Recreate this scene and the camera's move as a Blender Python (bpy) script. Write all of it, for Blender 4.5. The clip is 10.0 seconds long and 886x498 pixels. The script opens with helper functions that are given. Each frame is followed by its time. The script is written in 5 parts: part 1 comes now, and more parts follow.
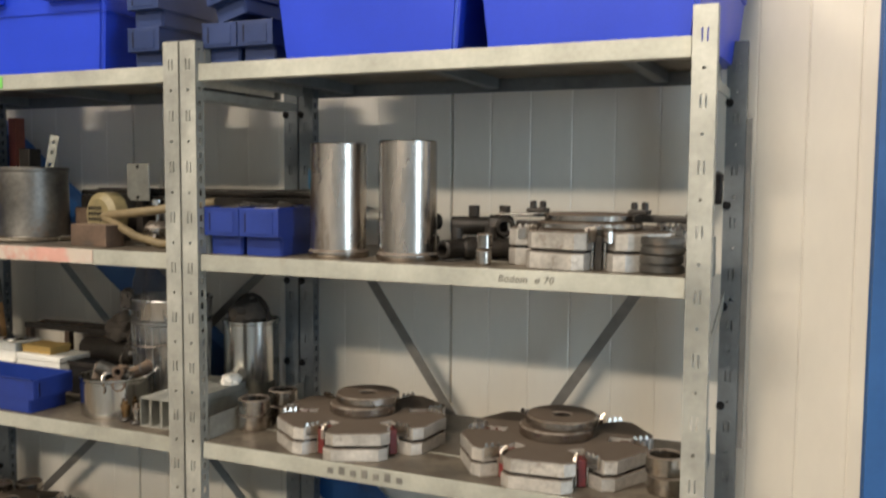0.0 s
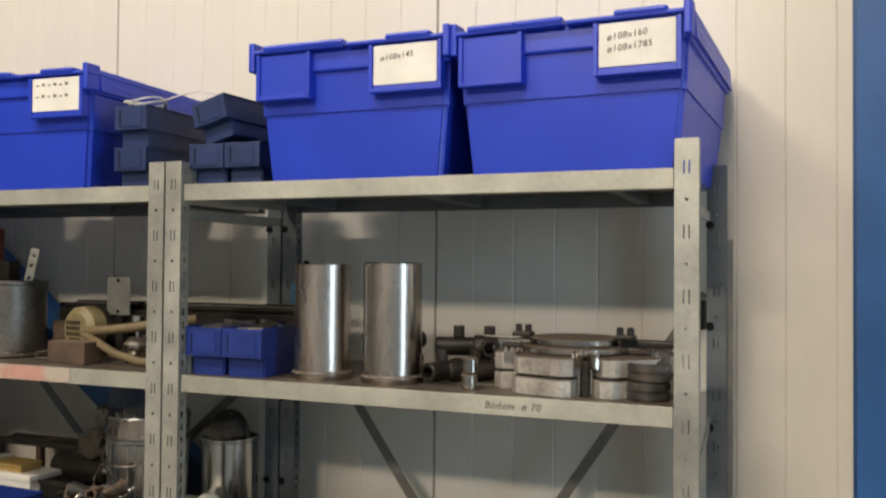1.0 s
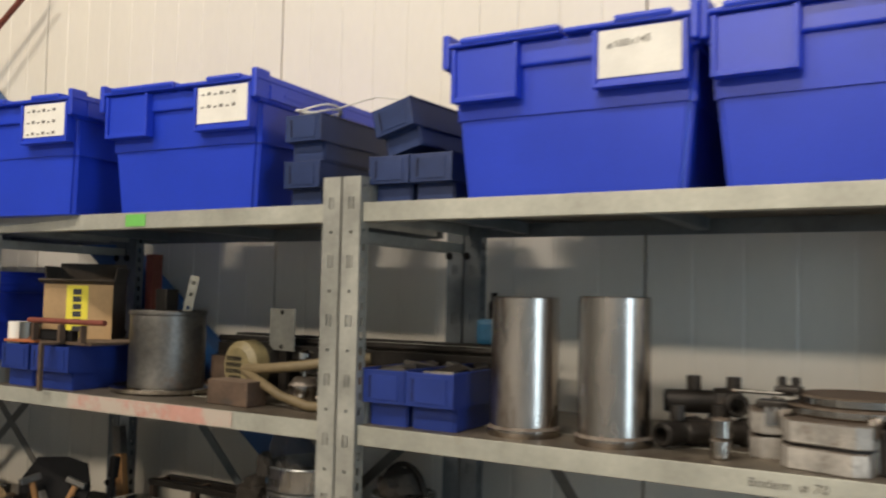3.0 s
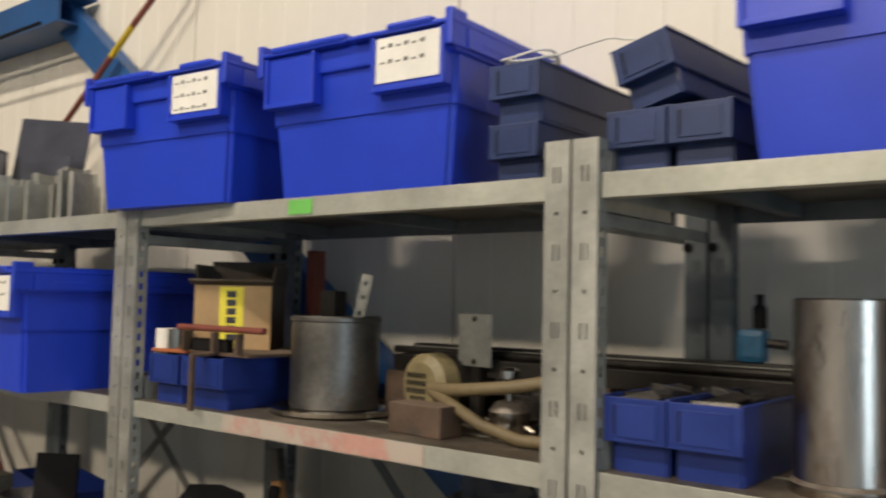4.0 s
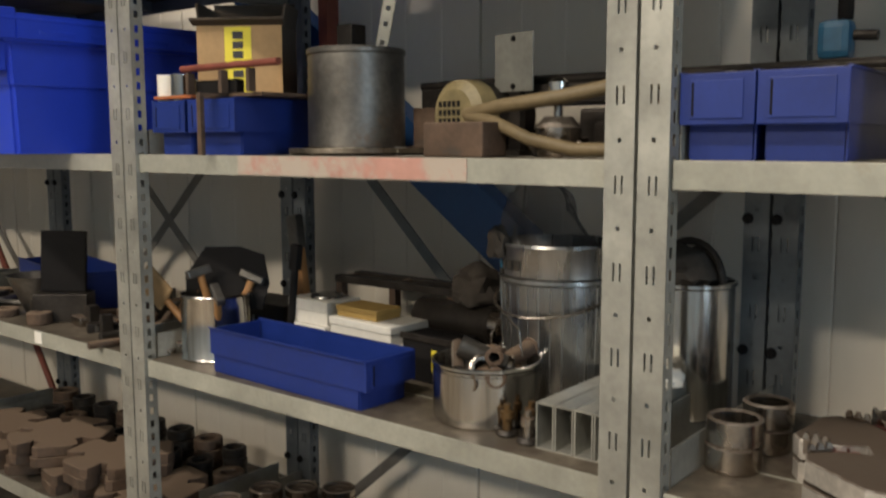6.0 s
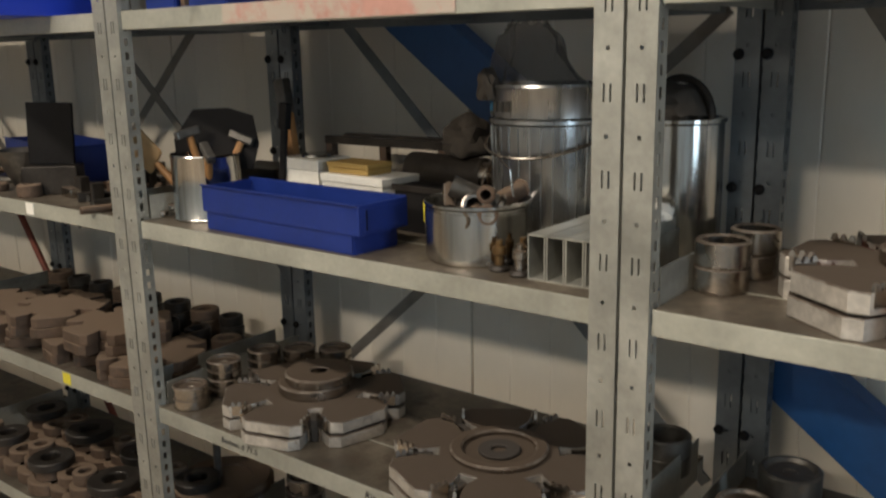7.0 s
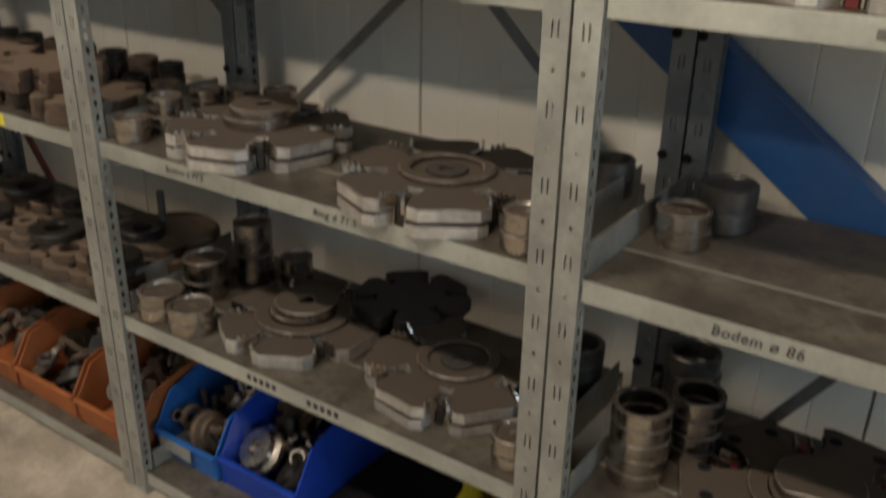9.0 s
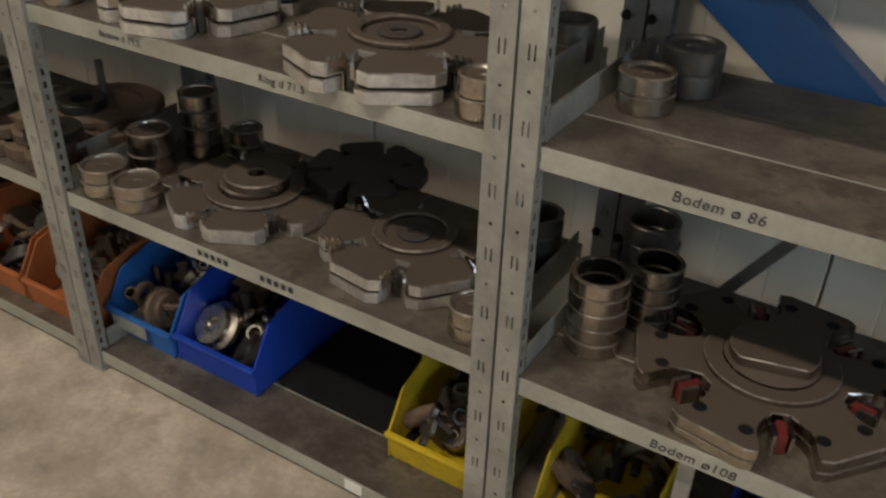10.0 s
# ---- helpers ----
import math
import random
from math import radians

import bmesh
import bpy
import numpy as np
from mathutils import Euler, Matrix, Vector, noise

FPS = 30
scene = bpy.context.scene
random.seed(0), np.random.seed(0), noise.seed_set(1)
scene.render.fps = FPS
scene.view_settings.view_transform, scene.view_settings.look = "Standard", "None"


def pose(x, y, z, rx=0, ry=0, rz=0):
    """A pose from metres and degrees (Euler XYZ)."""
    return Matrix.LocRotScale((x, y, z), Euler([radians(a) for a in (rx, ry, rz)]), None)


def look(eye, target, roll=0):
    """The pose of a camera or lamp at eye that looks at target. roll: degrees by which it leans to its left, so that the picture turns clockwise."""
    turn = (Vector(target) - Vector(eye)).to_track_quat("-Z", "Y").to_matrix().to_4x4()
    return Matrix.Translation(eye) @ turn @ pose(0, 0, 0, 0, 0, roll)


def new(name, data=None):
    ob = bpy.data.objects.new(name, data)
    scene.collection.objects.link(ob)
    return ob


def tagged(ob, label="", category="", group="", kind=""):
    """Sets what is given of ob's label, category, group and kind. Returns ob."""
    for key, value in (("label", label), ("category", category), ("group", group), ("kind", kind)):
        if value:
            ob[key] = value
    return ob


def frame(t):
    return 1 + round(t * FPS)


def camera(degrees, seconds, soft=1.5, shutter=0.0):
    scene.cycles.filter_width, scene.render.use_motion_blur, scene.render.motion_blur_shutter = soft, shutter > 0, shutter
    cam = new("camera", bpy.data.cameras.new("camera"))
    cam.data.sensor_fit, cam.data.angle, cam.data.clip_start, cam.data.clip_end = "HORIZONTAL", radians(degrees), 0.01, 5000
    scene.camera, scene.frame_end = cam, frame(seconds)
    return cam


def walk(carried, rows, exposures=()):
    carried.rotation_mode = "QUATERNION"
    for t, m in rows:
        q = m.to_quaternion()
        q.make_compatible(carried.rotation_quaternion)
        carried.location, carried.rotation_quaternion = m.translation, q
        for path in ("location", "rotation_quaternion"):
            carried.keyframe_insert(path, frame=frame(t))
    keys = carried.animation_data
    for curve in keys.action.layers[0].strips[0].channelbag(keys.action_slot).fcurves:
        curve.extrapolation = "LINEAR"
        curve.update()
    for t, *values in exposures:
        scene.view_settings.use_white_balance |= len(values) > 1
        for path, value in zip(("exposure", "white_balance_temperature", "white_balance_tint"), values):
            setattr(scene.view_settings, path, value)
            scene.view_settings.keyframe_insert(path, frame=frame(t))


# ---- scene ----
cam = camera(53.2, 10.0, soft=2.2, shutter=0.5)
PATH = [
    (0, (1.175, -1.4, 1.731), (0.379, 0.429, 1.578), 0.4),
    (0.5, (1.174, -1.4, 1.771), (0.415, 0.449, 1.706), 0.3),
    (1, (1.158, -1.403, 1.795), (0.408, 0.45, 1.839), 0.5),
    (1.5, (1.145, -1.405, 1.806), (0.406, 0.451, 1.889), 1.2),
    (2, (1.122, -1.387, 1.802), (0.408, 0.48, 1.877), 1.4),
    (2.5, (1.056, -1.311, 1.789), (0.215, 0.502, 1.858), 2.0),
    (2.7, (1.008, -1.266, 1.8), (0.069, 0.497, 1.907), 1.8),
    (3.8, (0.624, -1.032, 1.784), (-0.522, 0.605, 1.867), 0.7),
    (4, (0.579, -0.977, 1.789), (-0.674, 0.578, 1.907), 1.3),
    (4.5, (0.497, -0.903, 1.774), (-0.861, 0.564, 1.843), 1.5),
    (4.6, (0.486, -0.908, 1.768), (-0.874, 0.557, 1.799), 0.7),
    (4.8, (0.469, -0.897, 1.753), (-0.884, 0.575, 1.705), 0.2),
    (5, (0.456, -0.896, 1.724), (-0.885, 0.583, 1.596), -0.3),
    (5.2, (0.446, -0.893, 1.704), (-0.877, 0.595, 1.519), -0.6),
    (6.3, (0.448, -0.914, 1.574), (-0.763, 0.652, 1.295), -0.2),
    (6.5, (0.449, -0.916, 1.563), (-0.764, 0.63, 1.188), -0.7),
    (7, (0.458, -0.927, 1.508), (-0.74, 0.612, 1.066), -1.1),
    (7.5, (0.469, -0.937, 1.459), (-0.696, 0.606, 0.946), -1.0),
    (8, (0.474, -0.945, 1.41), (-0.647, 0.602, 0.817), -0.2),
    (8.5, (0.483, -0.967, 1.365), (-0.624, 0.587, 0.764), 0.4),
    (9, (0.476, -0.967, 1.34), (-0.549, 0.548, 0.532), 1.1),
    (9.5, (0.471, -0.95, 1.322), (-0.497, 0.508, 0.354), 0.9),
    (10, (0.465, -0.929, 1.309), (-0.414, 0.528, 0.257), 1.9),
]
walk(cam, [(t, look(eye, target, roll)) for t, eye, target, roll in PATH], exposures=[(0.0, -0.15), (0.5, -0.6), (1.2, -0.65), (3.8, -0.7), (5.2, -0.75), (6.5, -0.6), (8.0, -0.65), (10.0, -0.68)])

# ---- light: a bright unseen hall behind the viewer, daylight band, lamps under the roof and an added cool fill ----
world = bpy.data.worlds.new("hall_sky")
scene.world = world
world.use_nodes = True
sky = world.node_tree.nodes.new("ShaderNodeTexSky")
sky.sky_type, sky.sun_disc = "NISHITA", False
sky.sun_elevation, sky.sun_rotation = radians(30), radians(200)
world.node_tree.links.new(sky.outputs[0], world.node_tree.nodes["Background"].inputs[0])
world.node_tree.nodes["Background"].inputs[1].default_value = 0.1


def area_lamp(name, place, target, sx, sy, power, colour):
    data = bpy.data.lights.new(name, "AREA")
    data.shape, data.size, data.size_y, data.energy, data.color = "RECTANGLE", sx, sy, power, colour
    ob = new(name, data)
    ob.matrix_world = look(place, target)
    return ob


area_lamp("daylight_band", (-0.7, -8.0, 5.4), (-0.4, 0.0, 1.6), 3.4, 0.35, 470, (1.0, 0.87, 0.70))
# Cool lamp added as fill for the shaded wall; no door stands here.
area_lamp("cool_fill_lamp", (5.9, -1.9, 1.9), (0.0, -0.2, 1.6), 1.9, 2.6, 185, (0.60, 0.81, 1.0))
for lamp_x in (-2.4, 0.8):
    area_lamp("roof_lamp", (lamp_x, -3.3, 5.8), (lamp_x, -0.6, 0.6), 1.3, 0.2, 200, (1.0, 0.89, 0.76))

# ---- materials ----


def mat(name, base, rough=0.6, metal=0.0, var=0.25, scale=6.0, fine=60.0, bump=0.15, stain=None, stain_at=0.6, dust=None, stretch=(1, 1, 1), rough_var=0.15, spec=0.5):
    """Base colour with broad and fine variation, optional stains, and dust lying on upward faces."""
    m = bpy.data.materials.new(name)
    m.use_nodes = True
    nt = m.node_tree
    N, L = nt.nodes, nt.links
    p = N["Principled BSDF"]
    p.inputs["Metallic"].default_value = metal
    p.inputs["Specular IOR Level"].default_value = spec
    tc = N.new("ShaderNodeTexCoord")
    info = N.new("ShaderNodeObjectInfo")
    shift = N.new("ShaderNodeVectorMath")
    shift.operation = "MULTIPLY_ADD"
    mp = N.new("ShaderNodeMapping")
    mp.inputs["Scale"].default_value = stretch
    L.new(tc.outputs["Object"], mp.inputs[0])
    comb = N.new("ShaderNodeCombineXYZ")
    for k in range(3):
        L.new(info.outputs["Random"], comb.inputs[k])
    shift.inputs[1].default_value = (7.3, 3.1, 5.7)
    L.new(comb.outputs[0], shift.inputs[0])
    L.new(mp.outputs[0], shift.inputs[2])

    def noi(s, d=4.0, r=0.6):
        n = N.new("ShaderNodeTexNoise")
        n.inputs["Scale"].default_value, n.inputs["Detail"].default_value, n.inputs["Roughness"].default_value = s, d, r
        L.new(shift.outputs[0], n.inputs["Vector"])
        return n.outputs["Fac"]

    def ramp(fac, a, b, lo, hi):
        r = N.new("ShaderNodeValToRGB")
        r.color_ramp.elements[0].position, r.color_ramp.elements[1].position = lo, hi
        r.color_ramp.elements[0].color, r.color_ramp.elements[1].color = (*a, 1), (*b, 1)
        L.new(fac, r.inputs[0])
        return r.outputs[0]

    def mix(fac, a, b, kind="MIX"):
        x = N.new("ShaderNodeMix")
        x.data_type, x.blend_type = "RGBA", kind
        if isinstance(fac, float):
            x.inputs[0].default_value = fac
        else:
            L.new(fac, x.inputs[0])
        L.new(a, x.inputs[6])
        if isinstance(b, tuple):
            x.inputs[7].default_value = (*b, 1)
        else:
            L.new(b, x.inputs[7])
        return x.outputs[2]

    broad, grain = noi(scale), noi(fine, 3.0)
    dark = tuple(c * (1 - var) for c in base)
    light = tuple(min(1, c * (1 + var * 0.6)) for c in base)
    col = ramp(broad, dark, light, 0.3, 0.7)
    col = mix(0.45, col, ramp(grain, (1 - var,) * 3, (1, 1, 1), 0.3, 0.65), "MULTIPLY")
    if stain:
        col = mix(ramp(noi(scale * 1.7 + 1, 6.0, 0.7), (0, 0, 0), (1, 1, 1), stain_at, stain_at + 0.12), col, stain)
    rr = N.new("ShaderNodeMapRange")
    rr.inputs[3].default_value, rr.inputs[4].default_value = max(0.05, rough - rough_var), min(1, rough + rough_var)
    L.new(broad, rr.inputs[0])
    rough_out = rr.outputs[0]
    if dust:
        geo = N.new("ShaderNodeNewGeometry")
        sep = N.new("ShaderNodeSeparateXYZ")
        L.new(geo.outputs["Normal"], sep.inputs[0])
        add = N.new("ShaderNodeMath")
        add.operation = "MULTIPLY_ADD"
        L.new(noi(scale * 3, 5.0), add.inputs[0])
        add.inputs[1].default_value = 0.5
        L.new(sep.outputs[2], add.inputs[2])
        fac = ramp(add.outputs[0], (0, 0, 0), (1, 1, 1), 0.72, 1.05)
        col = mix(fac, col, dust)
        mm = N.new("ShaderNodeMath")
        mm.operation = "MULTIPLY_ADD"
        bw = N.new("ShaderNodeRGBToBW")
        L.new(fac, bw.inputs[0])
        L.new(bw.outputs[0], mm.inputs[0])
        mm.inputs[1].default_value = -0.85 * metal
        mm.inputs[2].default_value = metal
        L.new(mm.outputs[0], p.inputs["Metallic"])
        ad = N.new("ShaderNodeMath")
        ad.operation, ad.use_clamp = "MULTIPLY_ADD", True
        L.new(bw.outputs[0], ad.inputs[0])
        ad.inputs[1].default_value = 0.45
        L.new(rough_out, ad.inputs[2])
        rough_out = ad.outputs[0]
    L.new(col, p.inputs["Base Color"])
    L.new(rough_out, p.inputs["Roughness"])
    if bump:
        b = N.new("ShaderNodeBump")
        b.inputs["Strength"].default_value, b.inputs["Distance"].default_value = bump, 0.002
        L.new(grain, b.inputs["Height"])
        L.new(b.outputs[0], p.inputs["Normal"])
    return m


GALV = mat("galvanised_steel", (0.42, 0.415, 0.37), 0.48, 0.55, 0.3, 9, 90, 0.1, stain=(0.30, 0.28, 0.22), stain_at=0.66)
LIP = mat("galvanised_lip", (0.45, 0.445, 0.38), 0.5, 0.4, 0.25, 7, 120, 0.1, stain=(0.33, 0.30, 0.23), stain_at=0.64)
DECK = mat("worn_shelf_deck", (0.175, 0.148, 0.113), 0.5, 0.4, 0.55, 9, 70, 0.2, stain=(0.10, 0.077, 0.058), stain_at=0.50)
# Galvanised steel again, its colour darkened for shade at the back and underneath.
GALV_SHADED = mat("shaded_galvanised", (0.16, 0.175, 0.185), 0.5, 0.5, 0.3, 9, 80, 0.1)
BRACE = mat("brown_grey_bar", (0.21, 0.195, 0.175), 0.6, 0.3, 0.3, 12, 80, 0.1)
STEEL = mat("machined_steel", (0.47, 0.42, 0.365), 0.24, 1.0, 0.35, 14, 160, 0.06, stain=(0.24, 0.17, 0.12), stain_at=0.62, dust=(0.092, 0.067, 0.048))
STEELC = mat("clean_steel", (0.52, 0.46, 0.40), 0.26, 1.0, 0.25, 10, 140, 0.05, stain=(0.30, 0.22, 0.16), stain_at=0.56, stretch=(1, 1, 0.25))
# Upright light and dark streaks in the colour imitate reflections.
TINPLATE = mat("sheen_streaked_tinplate", (0.62, 0.60, 0.56), 0.16, 1.0, 0.4, 34, 90, 0.10, stain=(0.30, 0.25, 0.20), stain_at=0.62, stretch=(1, 1, 0.06), rough_var=0.08)
DULL = mat("dull_zinc_pot", (0.17, 0.16, 0.145), 0.42, 0.8, 0.5, 11, 90, 0.12, stain=(0.17, 0.13, 0.1), stain_at=0.56)
IRON = mat("dark_oily_iron", (0.042, 0.036, 0.031), 0.42, 0.35, 0.5, 18, 120, 0.3, stain=(0.11, 0.075, 0.05), stain_at=0.62, spec=0.3)
RUST = mat("dusty_brown_iron", (0.13, 0.085, 0.058), 0.75, 0.3, 0.45, 14, 110, 0.3, stain=(0.07, 0.055, 0.045), stain_at=0.55, dust=(0.15, 0.104, 0.07))
PLATE = mat("dusty_mould_top", (0.58, 0.54, 0.485), 0.42, 0.55, 0.35, 15, 120, 0.12, stain=(0.2, 0.15, 0.11), stain_at=0.6, dust=(0.082, 0.060, 0.043))
DARKPLATE = mat("black_mould_steel", (0.07, 0.062, 0.055), 0.5, 0.7, 0.4, 15, 120, 0.2, dust=(0.05, 0.042, 0.036))
BLUE = mat("blue_crate_plastic", (0.013, 0.046, 0.52), 0.38, 0, 0.12, 5, 200, 0.05, rough_var=0.08)
BINBLUE = mat("blue_bin_plastic", (0.010, 0.029, 0.19), 0.42, 0, 0.2, 8, 150, 0.06, stain=(0.02, 0.03, 0.12), stain_at=0.66)
GREYBLUE = mat("blue_grey_sheet", (0.075, 0.078, 0.105), 0.5, 0.3, 0.3, 5, 80, 0.05)
NAVY = mat("navy_bin_plastic", (0.014, 0.032, 0.115), 0.45, 0, 0.3, 8, 150, 0.06, dust=(0.022, 0.038, 0.10))
PICKBLUE = mat("bright_blue_bin", (0.012, 0.055, 0.40), 0.42, 0, 0.2, 8, 150, 0.06, stain=(0.02, 0.04, 0.2), stain_at=0.66)
YELLOW = mat("yellow_bin_plastic", (0.60, 0.42, 0.02), 0.5, 0, 0.3, 8, 120, 0.08, stain=(0.12, 0.085, 0.03), stain_at=0.58)
ORANGE = mat("orange_bin_plastic", (0.38, 0.115, 0.035), 0.55, 0, 0.25, 8, 120, 0.08, stain=(0.2, 0.09, 0.05), stain_at=0.6)
PAPER = mat("white_paper", (0.80, 0.77, 0.70), 0.8, 0, 0.1, 12, 200, 0.03)
INK = mat("black_ink", (0.03, 0.03, 0.035), 0.6, 0, 0.1)
WHITE = mat("white_box_card", (0.72, 0.70, 0.64), 0.6, 0, 0.15, 10, 120, 0.05, stain=(0.4, 0.35, 0.28), stain_at=0.7)
OCHRE = mat("ochre_box_card", (0.44, 0.29, 0.09), 0.6, 0, 0.15, 10, 120, 0.05)
CARD = mat("brown_cardboard", (0.42, 0.27, 0.13), 0.8, 0, 0.2, 9, 130, 0.1)
# Darker card colour for the box's flaps and right side.
CARDDARK = mat("dark_cardboard", (0.075, 0.056, 0.04), 0.85, 0, 0.4, 12, 100, 0.2)
TAPE = mat("yellow_label", (0.78, 0.66, 0.05), 0.55, 0, 0.1, 10, 100, 0.02)
RED = mat("red_paint", (0.15, 0.020, 0.018), 0.45, 0, 0.3, 25, 120, 0.1)
REDROD = mat("red_oxide_rod", (0.22, 0.06, 0.04), 0.55, 0.2, 0.3, 20, 120, 0.1)
PINK = mat("faded_red_spray", (0.50, 0.27, 0.22), 0.6, 0.1, 0.25, 5, 60, 0.05, stain=(0.45, 0.38, 0.32), stain_at=0.45)
GREEN = mat("green_sticker", (0.16, 0.50, 0.10), 0.6, 0, 0.1, 20, 90, 0.03)
STEELBLUE = mat("blue_painted_beam", (0.018, 0.085, 0.25), 0.42, 0, 0.2, 5, 90, 0.05)
HOSE = mat("beige_belt", (0.18, 0.135, 0.07), 0.6, 0, 0.25, 20, 120, 0.1)
CREAMPL = mat("yellowed_plastic_cover", (0.23, 0.185, 0.09), 0.5, 0, 0.3, 15, 120, 0.06)
CYAN = mat("cyan_paint", (0.03, 0.14, 0.26), 0.45, 0, 0.25, 20, 120, 0.08)
LIGHTBLUE = mat("faded_blue_bin", (0.025, 0.13, 0.42), 0.45, 0, 0.25, 9, 120, 0.06, stain=(0.08, 0.09, 0.12), stain_at=0.62)
PENCIL = mat("grey_marker", (0.16, 0.15, 0.13), 0.6, 0, 0.3)
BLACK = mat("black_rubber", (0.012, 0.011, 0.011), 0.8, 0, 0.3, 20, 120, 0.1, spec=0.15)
# Its upright colour streaks stand in for mirrored light as well.
PAIL = mat("ribbed_zinc_pail", (0.44, 0.44, 0.43), 0.28, 0.95, 0.35, 26, 110, 0.1, stain=(0.26, 0.23, 0.20), stain_at=0.62, stretch=(1, 1, 0.1))
RAG = mat("oily_rag", (0.075, 0.062, 0.05), 0.9, 0, 0.5, 14, 70, 0.5)
BAG = mat("smoky_plastic_bag", (0.17, 0.15, 0.135), 0.35, 0, 0.45, 16, 60, 0.6)
BAG.node_tree.nodes["Principled BSDF"].inputs["Alpha"].default_value = 0.45
BRASS = mat("dirty_brass", (0.20, 0.12, 0.05), 0.4, 0.7, 0.4, 20, 120, 0.1, stain=(0.07, 0.05, 0.035), stain_at=0.5)
WIRE = mat("white_wire", (0.72, 0.70, 0.66), 0.5, 0, 0.1)
WALLM = mat("cream_wall_panel", (0.73, 0.68, 0.59), 0.42, 0, 0.06, 1.6, 60, 0.04, stretch=(1, 1, 0.35), rough_var=0.08)
CONCRETE = mat("pale_concrete", (0.50, 0.42, 0.325), 0.72, 0, 0.4, 6, 80, 0.3, stain=(0.37, 0.30, 0.225), stain_at=0.52)
# Face of the added light screen, bluish to cool what it bounces.
SCREEN = mat("light_screen_face", (0.47, 0.54, 0.61), 0.7, 0, 0.12, 1.2, 30, 0.05)
HALL = mat("hall_lining", (0.45, 0.48, 0.51), 0.8, 0, 0.15, 1.0, 20, 0.05)
WOOD = mat("worn_wood", (0.34, 0.17, 0.06), 0.6, 0, 0.3, 10, 90, 0.1, stretch=(4, 4, 0.4))

# ---- mesh helpers ----


def thing(name, label, category, group="", kind="", at=(0, 0, 0), rz=0.0):
    ob = new(name)
    ob.matrix_world = pose(*at, 0, 0, rz)
    return tagged(ob, label, category, group, kind)


def mesh_of(name, bm, material, smooth=False):
    me = bpy.data.meshes.new(name)
    bmesh.ops.recalc_face_normals(bm, faces=bm.faces)
    if smooth:
        for f in bm.faces:
            f.smooth = True
        for e in bm.edges:
            if len(e.link_faces) == 2 and e.calc_face_angle(0) > 0.6:
                e.smooth = False
    bm.to_mesh(me)
    bm.free()
    for m in material if isinstance(material, (list, tuple)) else [material]:
        me.materials.append(m)
    return me


def part(name, bm, material, parent=None, label="", m=None, smooth=False):
    ob = new(name, mesh_of(name, bm, material, smooth))
    ob.parent = parent
    if m is not None:
        ob.matrix_local = m
    return tagged(ob, label)


def share(name, me, parent, m, label=""):
    ob = new(name, me)
    ob.parent = parent
    ob.matrix_local = m
    return tagged(ob, label)


def box(bm, x0, x1, y0, y1, z0, z1, bevel=0.0, m=None):
    r = bmesh.ops.create_cube(bm, size=1.0)
    vs = r["verts"]
    for v in vs:
        v.co = Vector((x0 + (v.co.x + 0.5) * (x1 - x0), y0 + (v.co.y + 0.5) * (y1 - y0), z0 + (v.co.z + 0.5) * (z1 - z0)))
    if bevel:
        es = list({e for v in vs for e in v.link_edges})
        out = bmesh.ops.bevel(bm, geom=es, offset=bevel, segments=2, affect="EDGES", profile=0.6)
        vs = list({v for f in out["faces"] for v in f.verts} | {v for v in vs if v.is_valid})
    if m is not None:
        bmesh.ops.transform(bm, matrix=m, verts=[v for v in vs if v.is_valid])
    return bm


def B(*a, bevel=0.0, m=None):
    return box(bmesh.new(), *a, bevel=bevel, m=m)


def frustum(bm, bottom, top, z0, z1):
    """bottom, top: x0, x1, y0, y1."""
    lo = [bm.verts.new(p) for p in ((bottom[0], bottom[2], z0), (bottom[1], bottom[2], z0), (bottom[1], bottom[3], z0), (bottom[0], bottom[3], z0))]
    hi = [bm.verts.new(p) for p in ((top[0], top[2], z1), (top[1], top[2], z1), (top[1], top[3], z1), (top[0], top[3], z1))]
    bm.faces.new(lo[::-1])
    bm.faces.new(hi)
    for k in range(4):
        bm.faces.new((lo[k], lo[(k + 1) % 4], hi[(k + 1) % 4], hi[k]))
    return bm


def lathe(profile, seg=40, bm=None, m=None):
    """Revolve (radius, height) pairs round z; a radius of 0 closes with a point."""
    bm = bm or bmesh.new()
    rings = []
    for r, z in profile:
        if r < 1e-6:
            rings.append([bm.verts.new((0, 0, z))])
        else:
            rings.append([bm.verts.new((r * math.cos(2 * math.pi * k / seg), r * math.sin(2 * math.pi * k / seg), z)) for k in range(seg)])
    for a, b in zip(rings, rings[1:]):
        for k in range(seg):
            q = (k + 1) % seg
            if len(a) == 1 and len(b) == 1:
                continue
            if len(a) == 1:
                bm.faces.new((a[0], b[k], b[q]))
            elif len(b) == 1:
                bm.faces.new((a[k], a[q], b[0]))
            else:
                bm.faces.new((a[k], a[q], b[q], b[k]))
    if m is not None:
        bmesh.ops.transform(bm, matrix=m, verts=[v for r in rings for v in r])
    return bm


